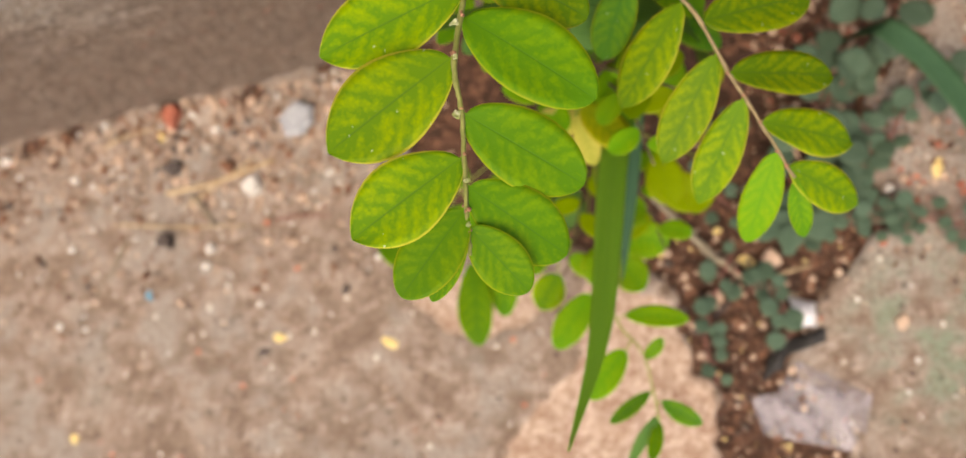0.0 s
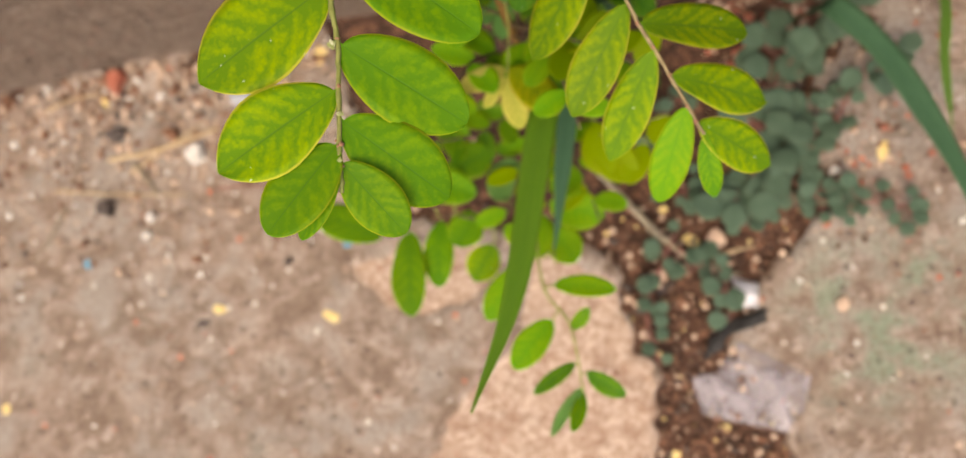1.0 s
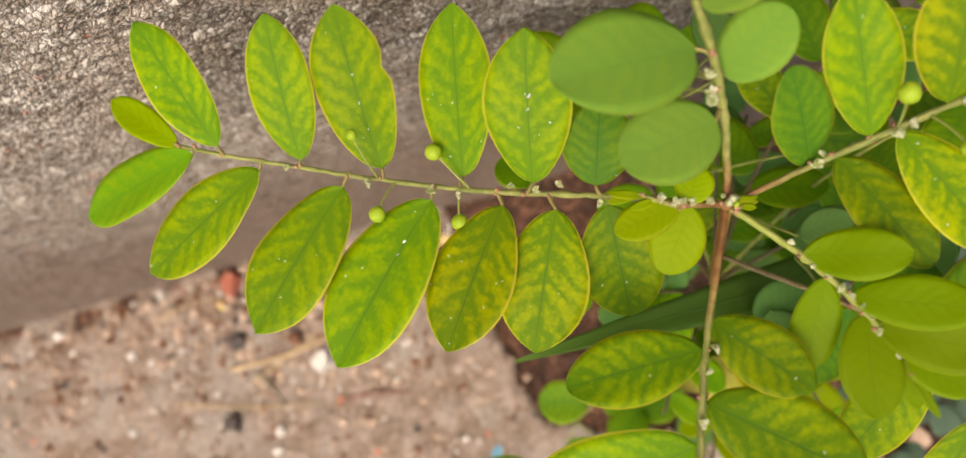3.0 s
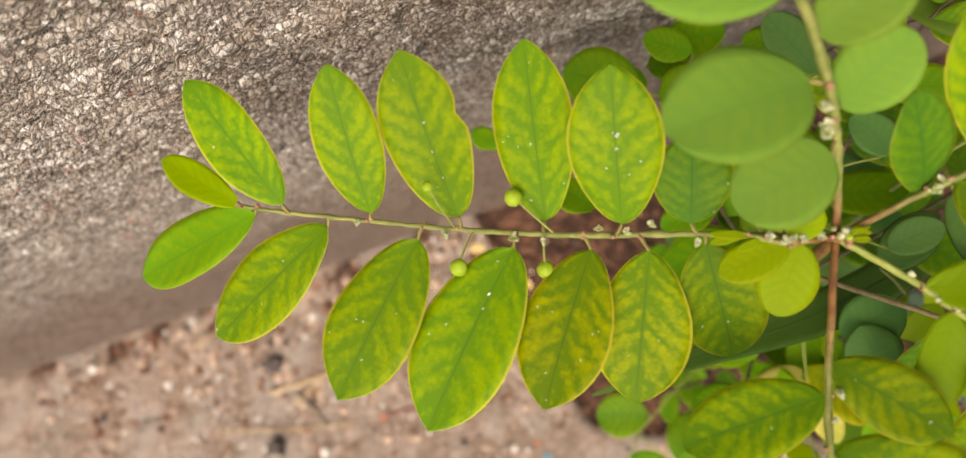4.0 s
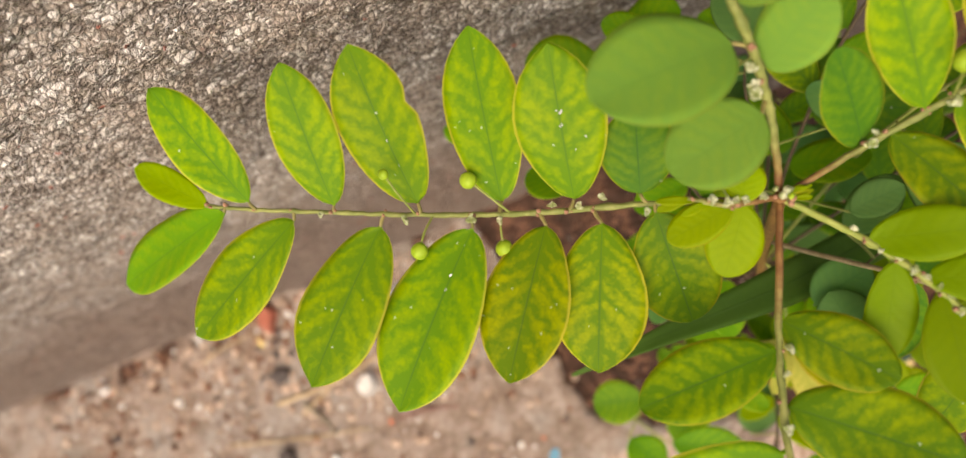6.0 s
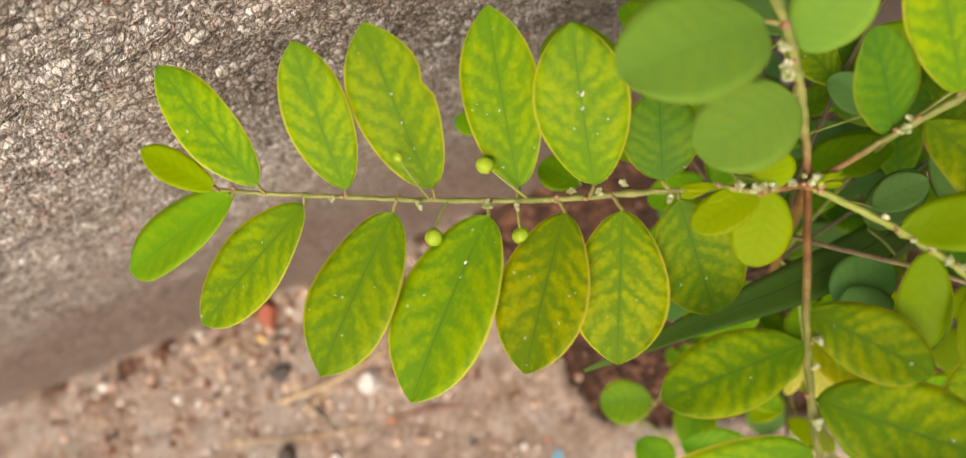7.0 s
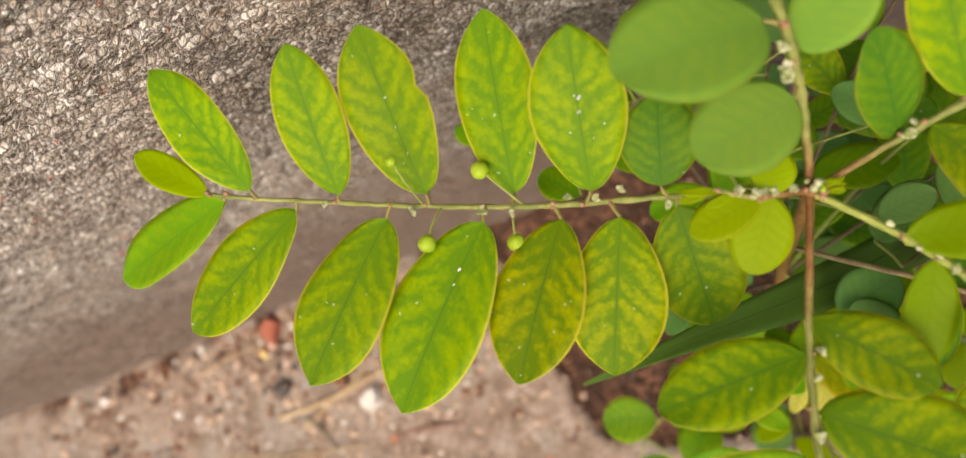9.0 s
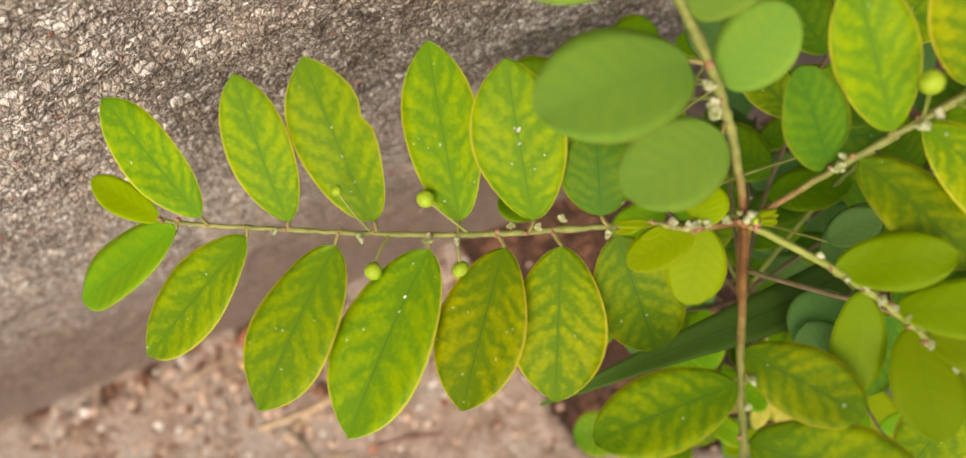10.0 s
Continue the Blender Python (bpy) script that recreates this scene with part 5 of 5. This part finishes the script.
rod("straw", [(-245, 12, 0.5), (-222, 22, 1.5), (-195, 34, 1)], 0.9, 0.6, STRAW, "thin dry straw lying on the concrete", "straw", 5, "dry straws")
rod("straw", [(-296, 10, 0.3), (-252, 0, 0.8), (-208, -8, 0.5)], 0.8, 0.5, STRAW, "long thin dry straw lying on the concrete", "straw", 6, "dry straws")
rod("twig", [(-243, 18, 0.5), (-235, 8, 1.2), (-229, -3, 0.5)], 1.3, 0.9, STEM_GREY, "short brown twig lying on the concrete", "twig", 14)
rod("twig", [(-190, -8, 0.4), (-172, -9, 0.9), (-154, -13, 0.4)], 0.8, 0.5, STEM_RED, "thin reddish twig lying on the concrete", "twig", 15)
rod("straw", [(-290, -2, 0.5), (-300, -18, 0.5), (-312, -30, 0.5)], 0.9, 0.5, STEM_GREY, "dark dry stalk lying on the concrete", "straw", 7, "dry straws")
rod("straw", [(-300, 62, 1), (-285, 66, 2), (-262, 67, 1)], 0.8, 0.5, STRAW, "dry straw lying at the foot of the wall", "straw", 8, "dry straws")
rod("straw", [(-125, -62, 0.3), (-126, -80, 0.5), (-120, -82, 0.3)], 0.4, 0.3, STEM_GREY, "hair-thin dry stalk lying on the concrete", "straw", 9, "dry straws")


def sheet(name, corners, mat, label, category, seed, rise=3.0, n=12, thick=0.25, crumple=1.0):
    """A crumpled thin sheet spanned by four corners (millimetres, on the ground), with its own thickness."""
    a, b, c, d = [Vector((x, y, 0)) for x, y in corners]
    mid = (a + b + c + d) / 4
    verts, faces = [], []
    for skin in (0, 1):
        for j in range(n + 1):
            for i in range(n + 1):
                u, v = i / n, j / n
                p = a.lerp(b, u).lerp(d.lerp(c, u), v)
                e = 1.2 * crumple * noise.noise((u * 3 + seed, v * 3, 0))
                p = p + Vector((e, -e, 0)) * 0.6
                z = ground_level(p.x * MM, p.y * MM)[0] * 1000
                h = rise * (0.25 + 0.75 * math.sin(math.pi * u) ** 0.7 * math.sin(math.pi * v) ** 0.7) + 1.1 * crumple * abs(noise.noise((u * 4, v * 4, seed)))
                verts.append((p - mid + Vector((0, 0, max(z, -3) + h - skin * thick))) * MM)
    m = (n + 1) ** 2
    for j in range(n):
        for i in range(n):
            q = j * (n + 1) + i
            faces.append((q, q + 1, q + n + 2, q + n + 1))
            faces.append((m + q + n + 1, m + q + n + 2, m + q + 1, m + q))
    for i in range(n):
        for p, q in ((i, i + 1), (n * (n + 1) + i + 1, n * (n + 1) + i)):
            faces.append((q, p, m + p, m + q))
        for p, q in (((i + 1) * (n + 1), i * (n + 1)), (i * (n + 1) + n, (i + 1) * (n + 1) + n)):
            faces.append((q, p, m + p, m + q))
    ob = mesh_object(name, verts, faces, mat)
    ob.location = mid * MM
    return tagged(ob, label, category)


sheet("plastic_wrapper", [(61, -172), (103, -187), (102, -153), (59, -152)], FILM, "creased cloudy plastic wrapper piece lying on soil", "wrapper", 3, 0.7, 12, 0.25, 0.25)
sheet("plastic_wrapper", [(72, -153), (108, -178), (116, -160), (85, -138)], FILM, "thin clear plastic wrapper piece under another on soil", "wrapper", 8, 0.2, 12, 0.25, 0.2)
sheet("foil_scrap", [(90, -122), (98, -123), (101, -111), (88, -105)], FOIL, "crinkled silver foil scrap lying on the soil", "foil", 5, 3.0, 8)
sheet("dry_leaf", [(88, -60), (100, -62), (99, -46), (90, -44)], DRY_LEAF, "dry curled brown leaf lying under the creeper", "leaf", 6, 3.0, 8)
sheet("black_rag", [(66, -146), (72, -134), (84, -128), (78, -140)], CLOTH, "torn black rag strip lying on the soil", "rag", 11, 4.0, 10)
sheet("black_rag", [(80, -135), (84, -127), (102, -124), (100, -131)], CLOTH, "torn black rag strip lying on the soil", "rag", 12, 4.0, 10)


def scatter(name, count, spots, sizes, mats, seed, label, category, flat=0.6):
    """Loose crumbs: one object of uncountable bits with a few tones."""
    r = random.Random(seed)
    verts, faces, tone = [], [], []
    tries = 0
    while count > 0 and tries < 60000:
        tries += 1
        x0, x1, y0, y1, want = r.choice(spots)
        x, y = r.uniform(x0, x1) * MM, r.uniform(y0, y1) * MM
        h, s, c = ground_level(x, y)
        if (want == "soil") != (s > 0.6):
            continue
        size = sizes[0] * (sizes[1] / sizes[0]) ** (r.random() ** 2.2) * MM
        v, f = lump_data((x, y, h + size * flat * 0.5), size, r, flat, (5, 3), 0.3)
        t = r.randrange(len(mats))
        tone += [t] * len(f)
        faces += [tuple(i + len(verts) for i in q) for q in f]
        verts += v
        count -= 1
    ob = mesh_object(name, verts, faces, mats[0], None, "", None, smooth=False)
    for m in mats[1:]:
        ob.data.materials.append(m)
    ob.data.polygons.foreach_set("material_index", tone)
    return tagged(ob, label, category, kind="stuff")


SOIL_CRUMB = grainy("soil_crumb", (0.05, 0.026, 0.017), (0.16, 0.08, 0.05), 200, 0.95, 0.8, 0.001)
scatter("soil_crumbs", 2600, [(-110, 220, -230, 66, "soil"), (20, 130, -200, -70, "soil")], (0.5, 2.6), [SOIL_CRUMB, SOIL_CRUMB, BROWN_CHIP, SOIL_CRUMB, DARK_CHIP, SOIL_CRUMB, PINK_CHIP], 41,
        "dark brown soil crumbs and grit", "soil")
scatter("grit", 2600, [(-420, 330, -280, 78, "bare"), (-340, -90, -20, 78, "bare"), (-340, -90, 0, 78, "bare")], (0.35, 1.8), [PINK_CHIP, SAND_CHIP, WHITE_CHIP, BROWN_CHIP, SAND_CHIP, PINK_CHIP], 42,
        "small mixed grit strewn over the concrete", "grit", 0.5)
scatter("red_grit", 420, [(120, 260, -60, 62, "bare"), (125, 190, -100, 40, "bare")], (0.5, 2.6), [BROWN_CHIP, SOIL_CRUMB, RED_CHIP, BROWN_CHIP, PINK_CHIP], 44, "reddish-brown grit strewn over the concrete", "grit", 0.5)
scatter("dark_grit", 1200, [(-420, -90, 20, 80, "bare"), (-420, -90, 50, 80, "bare"), (-420, -90, -40, 80, "bare")], (0.5, 2.9), [SOIL_CRUMB, DARK_CHIP, BROWN_CHIP, SAND_CHIP, PINK_CHIP, BROWN_CHIP, PINK_CHIP], 45, "dark crumbs and dirt gathered along the foot of the wall", "grit", 0.45)
scatter("yellow_grit", 110, [(20, 140, -220, -60, "soil")], (0.8, 2.6), [YELLOW_CHIP, PINK_CHIP], 43, "yellow and pale chips strewn over the soil", "grit", 0.4)
scatter("pebbles", 420, [(-400, -70, 10, 78, "bare"), (-340, -90, 35, 80, "bare"), (-420, -60, -60, 40, "bare")], (1.3, 3.6), [PINK_CHIP, SAND_CHIP, SAND_CHIP, BROWN_CHIP, DARK_CHIP, PINK_CHIP, SAND_CHIP, WHITE_CHIP, BROWN_CHIP], 46, "mixed small pebbles and broken plaster bits near the wall", "pebbles", 0.5)
scatter("specks", 260, [(-420, 60, -280, -20, "bare"), (100, 330, -280, -60, "bare")], (0.8, 1.9), [RED_CHIP, WHITE_CHIP, DARK_CHIP, PINK_CHIP, BROWN_CHIP], 47, "tiny red, white and dark bits strewn over the concrete", "grit", 0.4)
scatter("leaf_litter_grit", 500, [(100, 190, -60, 66, "soil")], (0.8, 3.4), [BROWN_CHIP, RED_CHIP, SAND_CHIP, PINK_CHIP, SAND_CHIP, PINK_CHIP], 48, "reddish-brown gravel and crumbs on the soil", "gravel", 0.5)
